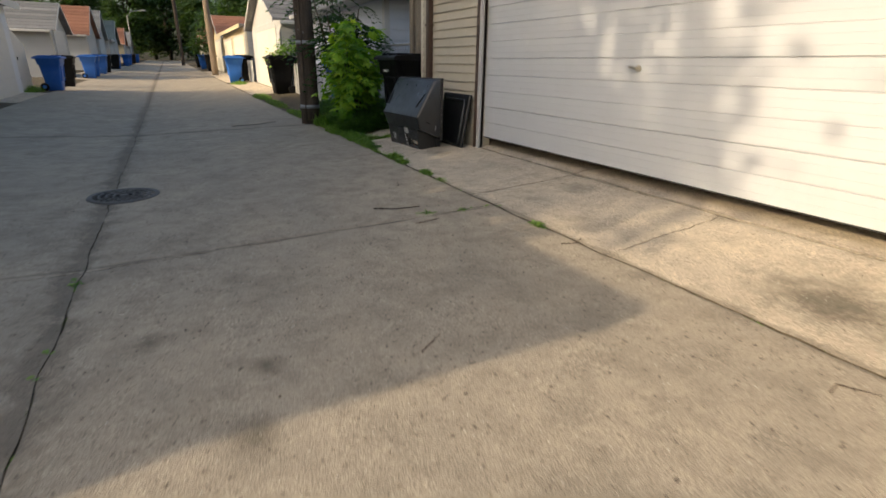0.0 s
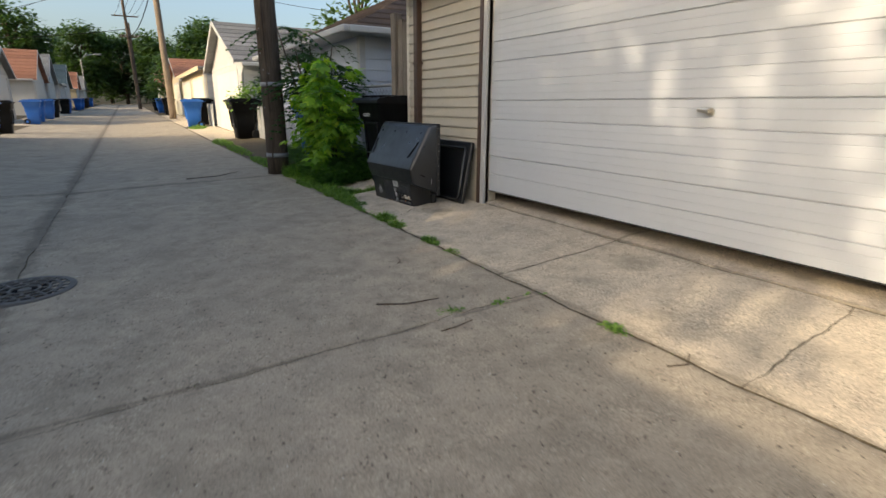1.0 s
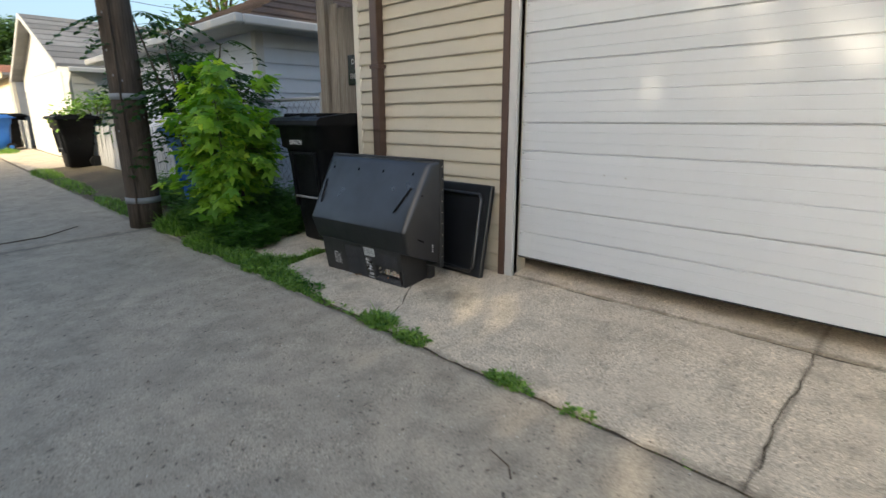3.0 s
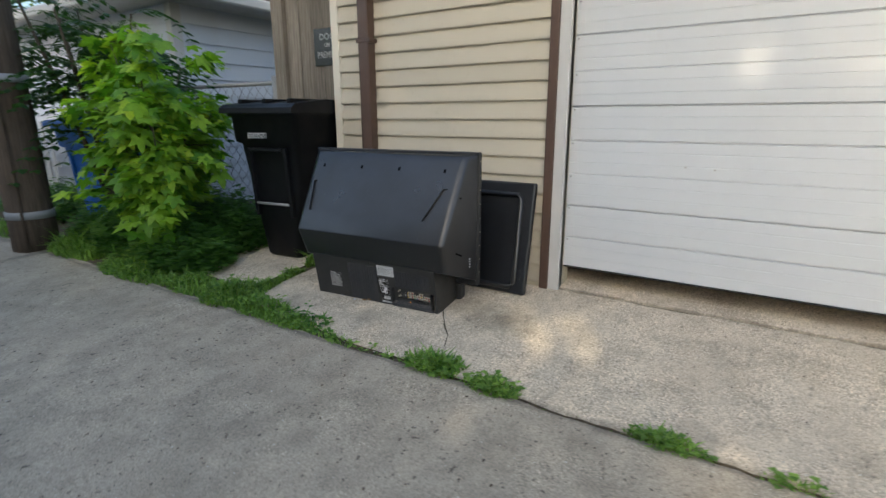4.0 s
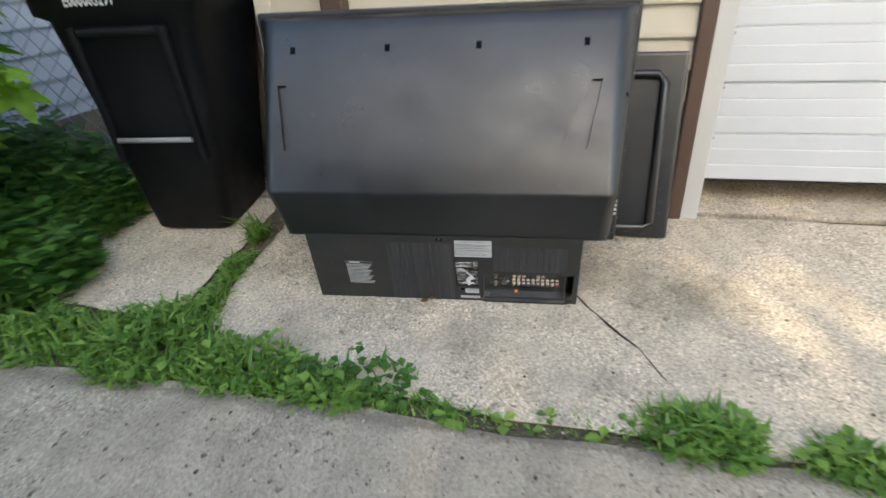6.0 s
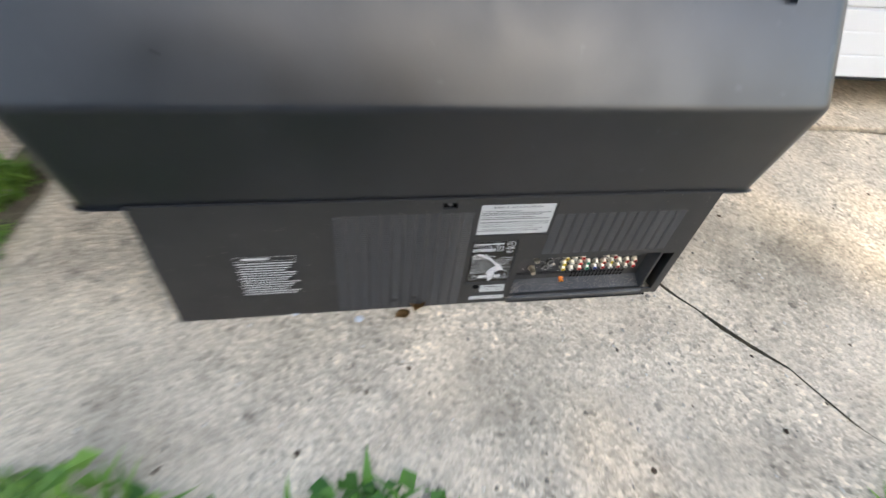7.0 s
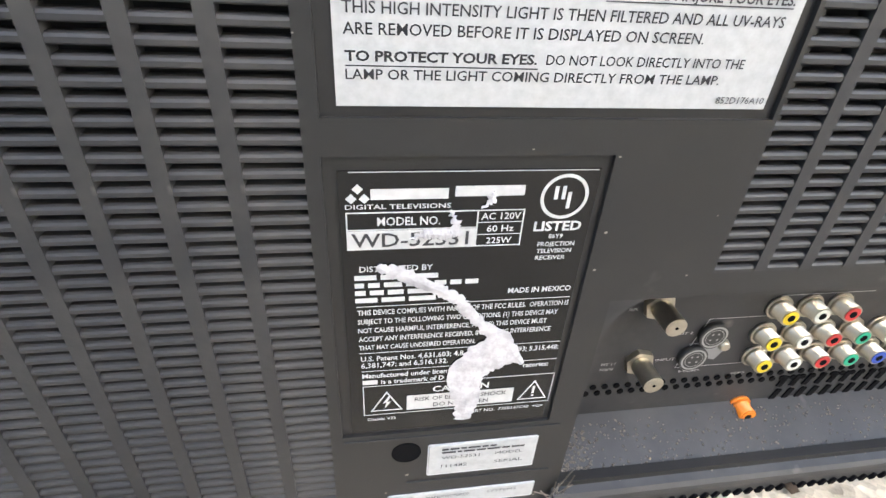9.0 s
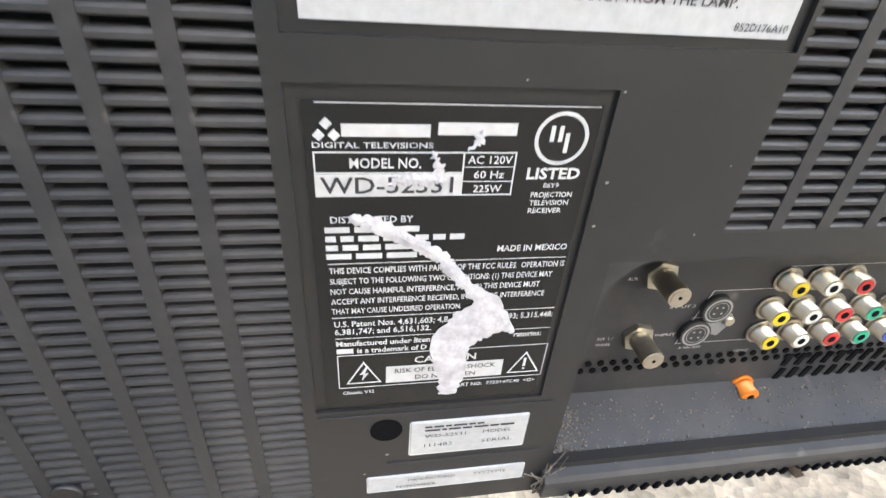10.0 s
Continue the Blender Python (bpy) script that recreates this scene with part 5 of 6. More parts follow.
twig([(1.573, 4.074), (1.742, 3.974), (1.954, 3.948)], 0.005)
twig([(0.98, 1.78), (1.05, 1.83), (1.12, 1.88)], 0.0035)
twig([(1.72, 3.52), (1.82, 3.52), (1.95, 3.55)], 0.004)
twig([(2.42, 2.60), (2.52, 2.56), (2.62, 2.62)], 0.0035)
twig([(2.25, 0.78), (2.33, 0.80), (2.40, 0.68)], 0.0035)
twig([(1.1, 10.95), (1.6, 11.0), (2.0, 11.35)], 0.007)
twig([(2.05, 4.75), (2.1, 4.8), (2.13, 4.92)], 0.0035)
pb = random.Random(9)
for nm, lab, mat, n, box4, s0, s1 in (("gravel", "scattered grit and tiny stones on the concrete", STONE, 9000, (-0.4, 3.75, 0.2, 8.4), 0.0015, 0.006), ("leaf_litter", "dry brown leaf crumbs and dirt on the concrete", TWIG, 1300, (-2.5, 3.7, 0.2, 9.0), 0.002, 0.009)):
    vs, fs = [], []
    for i in range(n):
        x, y = pb.uniform(box4[0], box4[1]), pb.uniform(box4[2], box4[3])
        s = pb.uniform(s0, s1) * pb.random() ** 0.5 + s0
        k = len(vs)
        z = gz(x, y) + 0.002
        a = pb.uniform(0, 6.28)
        for j in range(5):
            t = a + j * 1.2566
            vs.append((x + s * math.cos(t) * pb.uniform(0.6, 1.2), y + s * math.sin(t) * pb.uniform(0.4, 0.9), z))
        vs.append((x, y, z + s * (0.6 if nm == "gravel" else 0.35)))
        fs += [(k + j, k + (j + 1) % 5, k + 5) for j in range(5)]
    tagged(mesh_of(nm, vs, fs, mat), lab, "debris", kind="stuff")


# a pale stone and curled dry leaves by the foot of the television
def pebble(x, y, size):
    bm = bmesh.new()
    bmesh.ops.create_icosphere(bm, subdivisions=2, radius=size)
    for v in bm.verts:
        v.co *= 1 + 0.25 * noise.noise(v.co * 60 + Vector((x, y, 0)) * 9)
        v.co.z *= 0.45
    tagged(part("pebble", bm, SIDING_WHITE, at=pose(x, y, gz(x, y) + size * 0.35, 0, 0, 40), smooth=True), "small pale flat pebble lying on the concrete", "pebble", "pebbles by the television")


def dry_leaf(x, y, size, turn):
    bm = bmesh.new()
    rows = []
    for i in range(7):
        t = i / 6
        w = size * 0.42 * math.sin(math.pi * min(t * 0.92 + 0.06, 1.0))
        rows.append([bm.verts.new((q * w, size * (t - 0.5), 0.004 + size * (0.22 * q * q + 0.25 * (t - 0.4) ** 2))) for q in (-1, -0.5, 0, 0.5, 1)])
    for a, b in zip(rows, rows[1:]):
        for j in range(4):
            bm.faces.new((a[j], a[j + 1], b[j + 1], b[j])).smooth = True
    bmesh.ops.solidify(bm, geom=bm.faces[:], thickness=0.0006)
    tagged(part("dry_leaf", bm, DRY, at=pose(x, y, gz(x, y) + 0.004, 0, 0, turn)), "curled brown dry leaf on the concrete", "leaf", "dry leaves by the television")


DRY = wood("dry_leaf_brown", (0.16, 0.085, 0.03), (0.34, 0.20, 0.08), 0.2, (20, 20, 20))
pebble(3.078, 7.179, 0.008)
pebble(3.094, 7.297, 0.006)
dry_leaf(3.103, 7.07, 0.034, 70)
dry_leaf(3.08, 7.098, 0.028, 20)
dry_leaf(3.122, 7.193, 0.022, 130)

# ---- the television ----
TV_AT = pose(3.018, 7.03, 0.026, 0, 0, -85.9)     # x to the right seen from behind it, y towards the wall
Z0 = 0.026
tv = thing("projection_television", "large black rear-projection television standing with its back to the alley", "television", TV_AT)


def hull(levels):
    """A closed shell through corner rings (near left, near right, far right, far left)."""
    bm = bmesh.new()
    rings = [[bm.verts.new((x, y, z - Z0)) for x, y, z in lv] for lv in levels]
    for a, b in zip(rings, rings[1:]):
        for i in range(4):
            bm.faces.new((a[i], a[(i + 1) % 4], b[(i + 1) % 4], b[i]))
    bm.faces.new(rings[0])
    bm.faces.new(rings[-1])
    return bm


GRIPS = (((-0.512, 0.780), (-0.484, 0.780), (-0.406, 0.597), (-0.484, 0.597)),
         ((0.467, 0.780), (0.498, 0.780), (0.456, 0.600), (0.375, 0.600)))
cover = hull([
    [(-0.525, 0.054, 0.305), (0.535, 0.054, 0.305), (0.60, 0.33, 0.20), (-0.60, 0.33, 0.20)],
    [(-0.545, 0.0, 0.478), (0.545, 0.0, 0.478), (0.61, 0.33, 0.42), (-0.61, 0.33, 0.42)],
    [(-0.555, 0.245, 0.925), (0.560, 0.245, 0.925), (0.61, 0.33, 0.945), (-0.61, 0.33, 0.945)],
    [(-0.552, 0.275, 0.962), (0.557, 0.275, 0.962), (0.61, 0.33, 0.968), (-0.61, 0.33, 0.968)]])
near = [e for e in cover.edges if all(v.co.y < 0.3 for v in e.verts) and abs((e.verts[0].co - e.verts[1].co).x) < 0.2]
bmesh.ops.bevel(cover, geom=near, offset=0.03, segments=6, affect="EDGES", profile=0.5)
bevelled(cover, 0.008, 2, 35)
def on_slope(u, z, lift=0.0):
    """A place on the sloping face of the rear cover."""
    k = 0.245 / (0.925 - 0.478)
    n = Vector((0, -1, k)).normalized()
    return Vector((u, (z - 0.478) * k, z - Z0)) + n * lift


# two moulded hand grips sunk into the slope
UP_N = Vector((0, -1, 0.245 / (0.925 - 0.478))).normalized()
sloping = max((f for f in cover.faces if f.normal.dot(UP_N) > 0.995 or f.normal.dot(UP_N) < -0.995), key=lambda f: f.calc_area())
around = list(sloping.edges)
bmesh.ops.delete(cover, geom=[sloping], context="FACES_ONLY")
for corners in GRIPS:
    rim = [cover.verts.new(on_slope(u, z)) for u, z in corners]
    deep = [cover.verts.new(on_slope(u, z, -0.013)) for u, z in corners]
    around += [cover.edges.new((rim[i], rim[(i + 1) % 4])) for i in range(4)]
    for i in range(4):
        cover.faces.new((rim[i], rim[(i + 1) % 4], deep[(i + 1) % 4], deep[i]))
    cover.faces.new(deep)
bmesh.ops.triangle_fill(cover, use_beauty=True, use_dissolve=False, edges=around, normal=UP_N)
rear = part("rear_cover", cover, TV_GREY, tv, "dusty black sloping plastic rear cover", smooth=True)
rear.data.set_sharp_from_angle(angle=radians(28))
bz = bmesh.new()
add_box(bz, -0.618, 0.618, 0.33, 0.372, 0.165 - Z0, 0.982 - Z0, 0.010, 3)
part("bezel", bz, TV_PANEL, tv, "black screen surround")
part("screen", box(-0.575, 0.575, 0.3725, 0.376, 0.30 - Z0, 0.95 - Z0, 0.001), GLASS, tv, "dark projection screen facing the wall")
part("front_base", box(-0.50, 0.50, 0.33, 0.40, 0.0, 0.16 - Z0, 0.012, 2), TV_PANEL, tv)


SLOPE = math.degrees(math.atan2(0.245, 0.925 - 0.478))
# Near-black plates on the surface paint the shade of holes and slots.
for u in (-0.462, -0.153, 0.132, 0.450):
    hb = bmesh.new()
    add_box(hb, -0.008, 0.008, -0.011, 0.011, -0.001, 0.0025, 0.001)
    part("screw_hole", hb, DARK, tv, at=Matrix.Translation(on_slope(u, 0.877)) @ pose(0, 0, 0, 90 - SLOPE, 0, 0))
for u, y, z in ((0.578, 0.2, 0.72), (0.578, 0.2, 0.52), (0.572, 0.16, 0.40)):
    part("side_slot", box(-0.003, 0.006, -0.03, 0.03, -0.005, 0.005), DARK, tv, at=pose(u - 0.003, y, z - Z0, -25, 0, -12))
for i in range(9):
    part("side_screw", tube([(0.617, 0.350, 0.25 + i * 0.085 - Z0), (0.6205, 0.350, 0.25 + i * 0.085 - Z0)], 0.004, 8), NICKEL, tv)
for i in range(4):
    part("side_label_bar", box(0.590, 0.598, 0.262, 0.268, 0.30 + i * 0.016 - Z0, 0.308 + i * 0.016 - Z0), PRINT, tv, "tiny pale print on the side")

# the lower cabinet, whose rear panel leans in towards the ground
LEAN_IN = math.degrees(math.atan2(0.034, 0.203))
CA, SA = math.cos(radians(LEAN_IN)), math.sin(radians(LEAN_IN))
BOT = 0.0936                                       # the panel's y at the ground
box_lo = bmesh.new()
for s in (-1, 1):
    prof = [(BOT + 0.002, 0.0), (BOT - SA / CA * 0.285, 0.285), (0.33, 0.285), (0.33, 0.0)]
    x1 = 0.468 if s > 0 else -0.458
    prism(box_lo, prof, x1 - s * 0.006, x1, "x")
add_box(box_lo, -0.452, 0.462, 0.30, 0.33, 0.0, 0.285)
add_box(box_lo, -0.452, 0.462, BOT + 0.006, 0.30, 0.0, 0.006)
part("lower_cabinet", box_lo, TV_PANEL, tv, "black plastic lower cabinet")
PANEL_AT = Matrix.Translation((0, BOT, 0)) @ Matrix(((1, 0, 0, 0), (0, -SA, -CA, 0), (0, CA, -SA, 0), (0, 0, 0, 1)))   # u right, v up the panel, w out


def vz(z):
    """Height along the leaning panel."""
    return (z - Z0) / CA


VENT_L, VENT_R = (-0.1790, 0.0445, vz(0.036), vz(0.2835)), (0.183, 0.4235, vz(0.171), vz(0.2735))
LABEL_R, WARN_R = (0.049, 0.1345, vz(0.098), vz(0.2155)), (0.0495, 0.1815, vz(0.2262), vz(0.3005))
SCREW_R, JACK_R = (-0.009, 0.0145, vz(0.2915), vz(0.3045)), (0.1465, 0.4250, vz(0.052), vz(0.1605))
HOLE_R = (0.4285, 0.452, vz(0.046), vz(0.158))
cuts = [VENT_L, VENT_R, LABEL_R, WARN_R, SCREW_R, JACK_R, HOLE_R]
U0, U1, V0, V1 = -0.458, 0.468, 0.0, vz(0.312)
us = sorted({U0, U1, *(c[0] for c in cuts), *(c[1] for c in cuts)})
vv = sorted({V0, V1, *(c[2] for c in cuts), *(c[3] for c in cuts)})


def cut_at(u, v):
    return any(c[0] < u < c[1] and c[2] < v < c[3] for c in cuts)


pbm = bmesh.new()
grid = {}
for top in (0.0, -0.005):
    for i, u in enumerate(us):
        for j, v in enumerate(vv):
            grid[i, j, top] = pbm.verts.new((u, v, top))
full = {(i, j) for i in range(len(us) - 1) for j in range(len(vv) - 1) if not cut_at((us[i] + us[i + 1]) / 2, (vv[j] + vv[j + 1]) / 2)}
for i, j in full:
    for top in (0.0, -0.005):
        pbm.faces.new([grid[p[0], p[1], top] for p in ((i, j), (i + 1, j), (i + 1, j + 1), (i, j + 1))])
    for (di, dj), (a, b) in {(-1, 0): ((i, j), (i, j + 1)), (1, 0): ((i + 1, j), (i + 1, j + 1)), (0, -1): ((i, j), (i + 1, j)), (0, 1): ((i, j + 1), (i + 1, j + 1))}.items():
        if (i + di, j + dj) not in full:
            pbm.faces.new((grid[a[0], a[1], 0.0], grid[b[0], b[1], 0.0], grid[b[0], b[1], -0.005], grid[a[0], a[1], -0.005]))
bmesh.ops.delete(pbm, geom=[v for v in pbm.verts if not v.link_faces], context="VERTS")
panel = part("rear_panel", pbm, TV_PANEL, tv, "black vented rear panel with stickers and sockets", at=PANEL_AT)


def floor_of(rect, depth, mat, name, label=""):
    return part(name, box(rect[0] - 0.004, rect[1] + 0.004, rect[2] - 0.004, rect[3] + 0.004, -depth - 0.003, -depth), mat, panel, label)


floor_of(LABEL_R, 0.0015, TV_PANEL, "label_recess")
floor_of(WARN_R, 0.0015, TV_PANEL, "sticker_recess")
# Near-black floors put the shade of screw and cord recess into colour.
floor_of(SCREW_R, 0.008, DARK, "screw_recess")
floor_of((VENT_L[0], VENT_L[1], vz(0.118), VENT_L[3]), 0.02, TV_PANEL, "vent_backing")
floor_of((VENT_L[0], VENT_L[1], VENT_L[2], vz(0.110)), 0.0016, TV_LIP, "vent_dust_board", "dusty board behind the lower vent")
floor_of(VENT_R, 0.02, TV_PANEL, "vent_backing")
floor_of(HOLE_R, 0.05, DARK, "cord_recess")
sc = bmesh.new()
add_tube(sc, [(0.003, vz(0.298), -0.008), (0.003, vz(0.298), -0.003)], 0.0035, 14)
part("panel_screw", sc, IRON, panel, "dark panel screw")


def slat_mesh(ln, h):
    bm = bmesh.new()
    prism(bm, [(0.0, -0.005), (0.0, -0.0008), (0.0005, 0.0), (h - 0.0011, 0.0), (h - 0.0004, -0.0005), (h, -0.0014), (h, -0.005)], 0, ln, "x")
    return bm


def vent(rect, pitch, colpitch, rib):
    u0, u1, v0, v1 = rect
    n = int((v1 - v0) / pitch)
    h = pitch * 0.6
    # Slats and ribs take the paler plastic: reflected light in colour, with dust.
    first = None
    for i in range(n + 1):
        v = v1 - i * pitch - h
        if v < v0 - 0.001:
            break
        m = pose(u0, v, 0)
        first = part("slat", slat_mesh(u1 - u0, h), TV_LIP, panel, at=m) if first is None else same("slat", first, panel, m)
    k = int(round((u1 - u0) / colpitch))
    firstr = None
    for i in range(1, k):
        m = pose(u0 + i * (u1 - u0) / k - rib / 2, v0, 0.0)
        firstr = part("rib", box(0, rib, 0, v1 - v0, -0.005, 0.0003), TV_LIP, panel, at=m) if firstr is None else same("rib", firstr, panel, m)


vent(VENT_L, 0.00485, 0.0186, 0.0047)
vent(VENT_R, 0.00485, 0.0185, 0.0047)

# the warning sticker
st_v0, st_v1 = vz(0.2292), vz(0.2965)
part("warning_sticker", box(0.0540, 0.1775, st_v0, st_v1, -0.0012, -0.0006), PAPER, panel, "white paper warning sticker")
p = Print()
p.text("SERVICE WITH CAUTION", 0.073, 0.155, vz(0.2893), 0.0038, 0.012)
p.text("WARNING:", 0.0565, 0.077, vz(0.2818), 0.0024, 0.02)
p.words(0.079, 0.120, vz(0.2818), 0.0018, 1)
p.words(0.0565, 0.172, vz(0.2776), 0.0018, 2)
p.words(0.0565, 0.160, vz(0.2738), 0.0018, 3)
p.text("WARNING:", 0.0565, 0.077, vz(0.2680), 0.0024, 0.02)
p.words(0.079, 0.148, vz(0.2680), 0.0018, 4)
p.words(0.0565, 0.172, vz(0.2640), 0.0018, 5)
p.words(0.0565, 0.1205, vz(0.2566), 0.0022, 6)
p.text("THAT CAN INJURE YOUR EYES.", 0.1215, 0.1745, vz(0.2566), 0.0026, 0.02)
p.bar(0.1215, 0.1745, vz(0.2557), vz(0.2560))
p.text("THIS HIGH INTENSITY LIGHT IS THEN FILTERED AND ALL UV-RAYS", 0.0565, 0.1735, vz(0.2512), 0.0027, 0.008)
p.text("ARE REMOVED BEFORE IT IS DISPLAYED ON SCREEN.", 0.0565, 0.1515, vz(0.2465), 0.0027, 0.008)
p.text("TO PROTECT YOUR EYES.", 0.0567, 0.1060, vz(0.2404), 0.0024, 0.03)
p.bar(0.0567, 0.1065, vz(0.2391), vz(0.2394))
p.text("DO NOT LOOK DIRECTLY INTO THE", 0.1085, 0.1660, vz(0.2404), 0.0025, 0.008)
p.text("LAMP OR THE LIGHT COMING DIRECTLY FROM THE LAMP.", 0.0567, 0.1600, vz(0.2360), 0.0025, 0.008)
p.text("852D176A10", 0.1610, 0.1763, vz(0.2308), 0.0019, 0.0)
p.make("sticker_print", INK, panel, pose(0, 0, -0.0004), "black printed warning text")

# the rating label: pale print on black film, partly torn off
part("rating_label", box(0.0530, 0.1315, vz(0.1000), vz(0.2110), -0.0014, -0.0006), LABEL_BLACK, panel, "black rating label with pale print")
p = Print()
T = 0.00028
p.bar(0.0560, 0.1305, vz(0.2107), vz(0.2107) + T)
# maker's mark and name as plain shapes
for a, b in ((0.0, 0.0), (-0.0019, -0.0031), (0.0019, -0.0031)):
    p.poly([(0.0585 + a, vz(0.2022 + 0.0015) + b + 0.0003), (0.0585 + a + 0.0016, vz(0.2022 + 0.0015) + b + 0.0019), (0.0585 + a, vz(0.2022 + 0.0015) + b + 0.0036), (0.0585 + a - 0.0016, vz(0.2022 + 0.0015) + b + 0.0019)])
p.bar(0.0622, 0.0850, vz(0.2022), vz(0.2056))
p.bar(0.0870, 0.1083, vz(0.2028), vz(0.2062))
p.text("DIGITAL TELEVISIONS", 0.0548, 0.0860, vz(0.1992), 0.0015, 0.01)
p.outline(0.0548, 0.1093, vz(0.1852), vz(0.1982), 0.00045)
p.bar(0.0548, 0.0945, vz(0.1920), vz(0.1920) + 0.0004)
p.bar(0.0552, 0.0945, vz(0.1855), vz(0.1919))
p.bar(0.0943, 0.0948, vz(0.1852), vz(0.1982))
p.bar(0.0948, 0.1093, vz(0.1894), vz(0.1894) + T)
p.bar(0.0948, 0.1093, vz(0.1937), vz(0.1937) + T)
p.text("MODEL NO.", 0.0640, 0.0830, vz(0.1936), 0.0028, 0.012)
p.text("AC 120V", 0.0957, 0.1082, vz(0.1948), 0.0023, 0.012)
p.text("60 Hz", 0.0978, 0.1064, vz(0.1905), 0.0022, 0.012)
p.text("225W", 0.0980, 0.1062, vz(0.1862), 0.0022, 0.012)
p.ring(0.1212, vz(0.2020), 0.0066, 0.0077)
p.bar(0.1178, 0.1190, vz(0.2012), vz(0.2056))
p.bar(0.1202, 0.1214, vz(0.2012), vz(0.2056))
p.bar(0.1222, 0.1234, vz(0.1980), vz(0.2036))
p.text("LISTED", 0.1130, 0.1288, vz(0.1902), 0.0033, 0.03)
p.text("86Y9", 0.1185, 0.1232, vz(0.1874), 0.0015, 0.01)
p.text("PROJECTION", 0.1153, 0.1278, vz(0.1844), 0.0016, 0.015)
p.text("TELEVISION", 0.1153, 0.1272, vz(0.1818), 0.0016, 0.015)
p.text("RECEIVER", 0.1153, 0.1256, vz(0.1792), 0.0016, 0.015)
p.text("DISTRIBUTED BY", 0.0582, 0.0815, vz(0.1770), 0.0021, 0.012)
for i, w in enumerate((0.0845, 0.0970, 0.0870, 0.0850)):
    p.words(0.0565, w, vz(0.1738 - 0.0030 * i), 0.0019, 30 + i)
p.text("MADE IN MEXICO", 0.1078, 0.1303, vz(0.1660), 0.0021, 0.015)
p.bar(0.0567, 0.1308, vz(0.1630), vz(0.1630) + T)
for i, (s, w) in enumerate((("THIS DEVICE COMPLIES WITH PART 15 OF THE FCC RULES.  OPERATION IS", 0.1308), ("SUBJECT TO THE FOLLOWING TWO CONDITIONS: (1) THIS DEVICE MAY", 0.1275), ("NOT CAUSE HARMFUL INTERFERENCE, AND (2) THIS DEVICE MUST", 0.1240),
                            ("ACCEPT ANY INTERFERENCE RECEIVED, INCLUDING INTERFERENCE", 0.1262), ("THAT MAY CAUSE UNDESIRED OPERATION.", 0.0985))):
    p.text(s, 0.0570, w, vz(0.1596 - 0.0039 * i), 0.0021, 0.012)
p.bar(0.0570, 0.1312, vz(0.1422), vz(0.1422) + T)
p.text("U.S. Patent Nos. 4,631,603; 4,8", 0.0575, 0.0945, vz(0.1385), 0.0023, 0.012)
p.text("7,093; 5,315,448;", 0.1120, 0.1310, vz(0.1385), 0.0023, 0.012)
p.text("6,381,747; and 6,516,132.", 0.0575, 0.0890, vz(0.1352), 0.0023, 0.012)
p.bar(0.0575, 0.1314, vz(0.1333), vz(0.1333) + T)
p.text("Manufactured under licen", 0.0577, 0.0890, vz(0.1300), 0.0022, 0.02)
p.text("ratories:", 0.1185, 0.1285, vz(0.1300), 0.0022, 0.02)
p.bar(0.0577, 0.0632, vz(0.1266), vz(0.1288))
p.text("is a trademark of D", 0.0645, 0.0880, vz(0.1266), 0.0022, 0.02)
p.outline(0.0577, 0.1322, vz(0.1098), vz(0.1258), 0.00035)
p.bar(0.0742, 0.1165, vz(0.1112), vz(0.1192))
p.text("CAUTION", 0.0840, 0.1060, vz(0.1203), 0.0030, 0.015)
for c in (0.0665, 0.1247):
    for w, sgn in ((0.0062, 1),):
        a, b, t = (c - w, vz(0.1118)), (c + w, vz(0.1118)), (c, vz(0.1118) + 0.0108)
        m = (c, vz(0.1118) + 0.0036)
        ins = [((q[0] - m[0]) * 0.84 + m[0], (q[1] - m[1]) * 0.84 + m[1]) for q in (a, b, t)]
        for (q, r2), (iq, ir) in zip(((a, b), (b, t), (t, a)), ((ins[0], ins[1]), (ins[1], ins[2]), (ins[2], ins[0]))):
            p.poly([q, r2, ir, iq])
p.poly([(0.0672, vz(0.1198)), (0.0650, vz(0.1160)), (0.0664, vz(0.1162)), (0.0656, vz(0.1128)), (0.0682, vz(0.1168)), (0.0668, vz(0.1166)), (0.0680, vz(0.1196))])
p.bar(0.1242, 0.1252, vz(0.1150), vz(0.1192))
p.bar(0.1242, 0.1252, vz(0.1134), vz(0.1143))
p.text("PART NO.  775B147C40  <G>", 0.0990, 0.1302, vz(0.1066), 0.0017, 0.01)
p.text("Chassis: V32", 0.0590, 0.0700, vz(0.1066), 0.0016, 0.01)
p.make("label_print", PRINT, panel, pose(0, 0, -0.0004), "pale printed rating text")
p = Print()
p.text("WD-52531", 0.0562, 0.0922, vz(0.1863), 0.0048, 0.012)
p.text("RISK OF ELECTRIC SHOCK", 0.0772, 0.1136, vz(0.1160), 0.0021, 0.012)
p.text("DO NOT OPEN", 0.0845, 0.1065, vz(0.1124), 0.0021, 0.012)
p.make("label_print", INK, panel, pose(0, 0, -0.0002), "black print on the white fields")


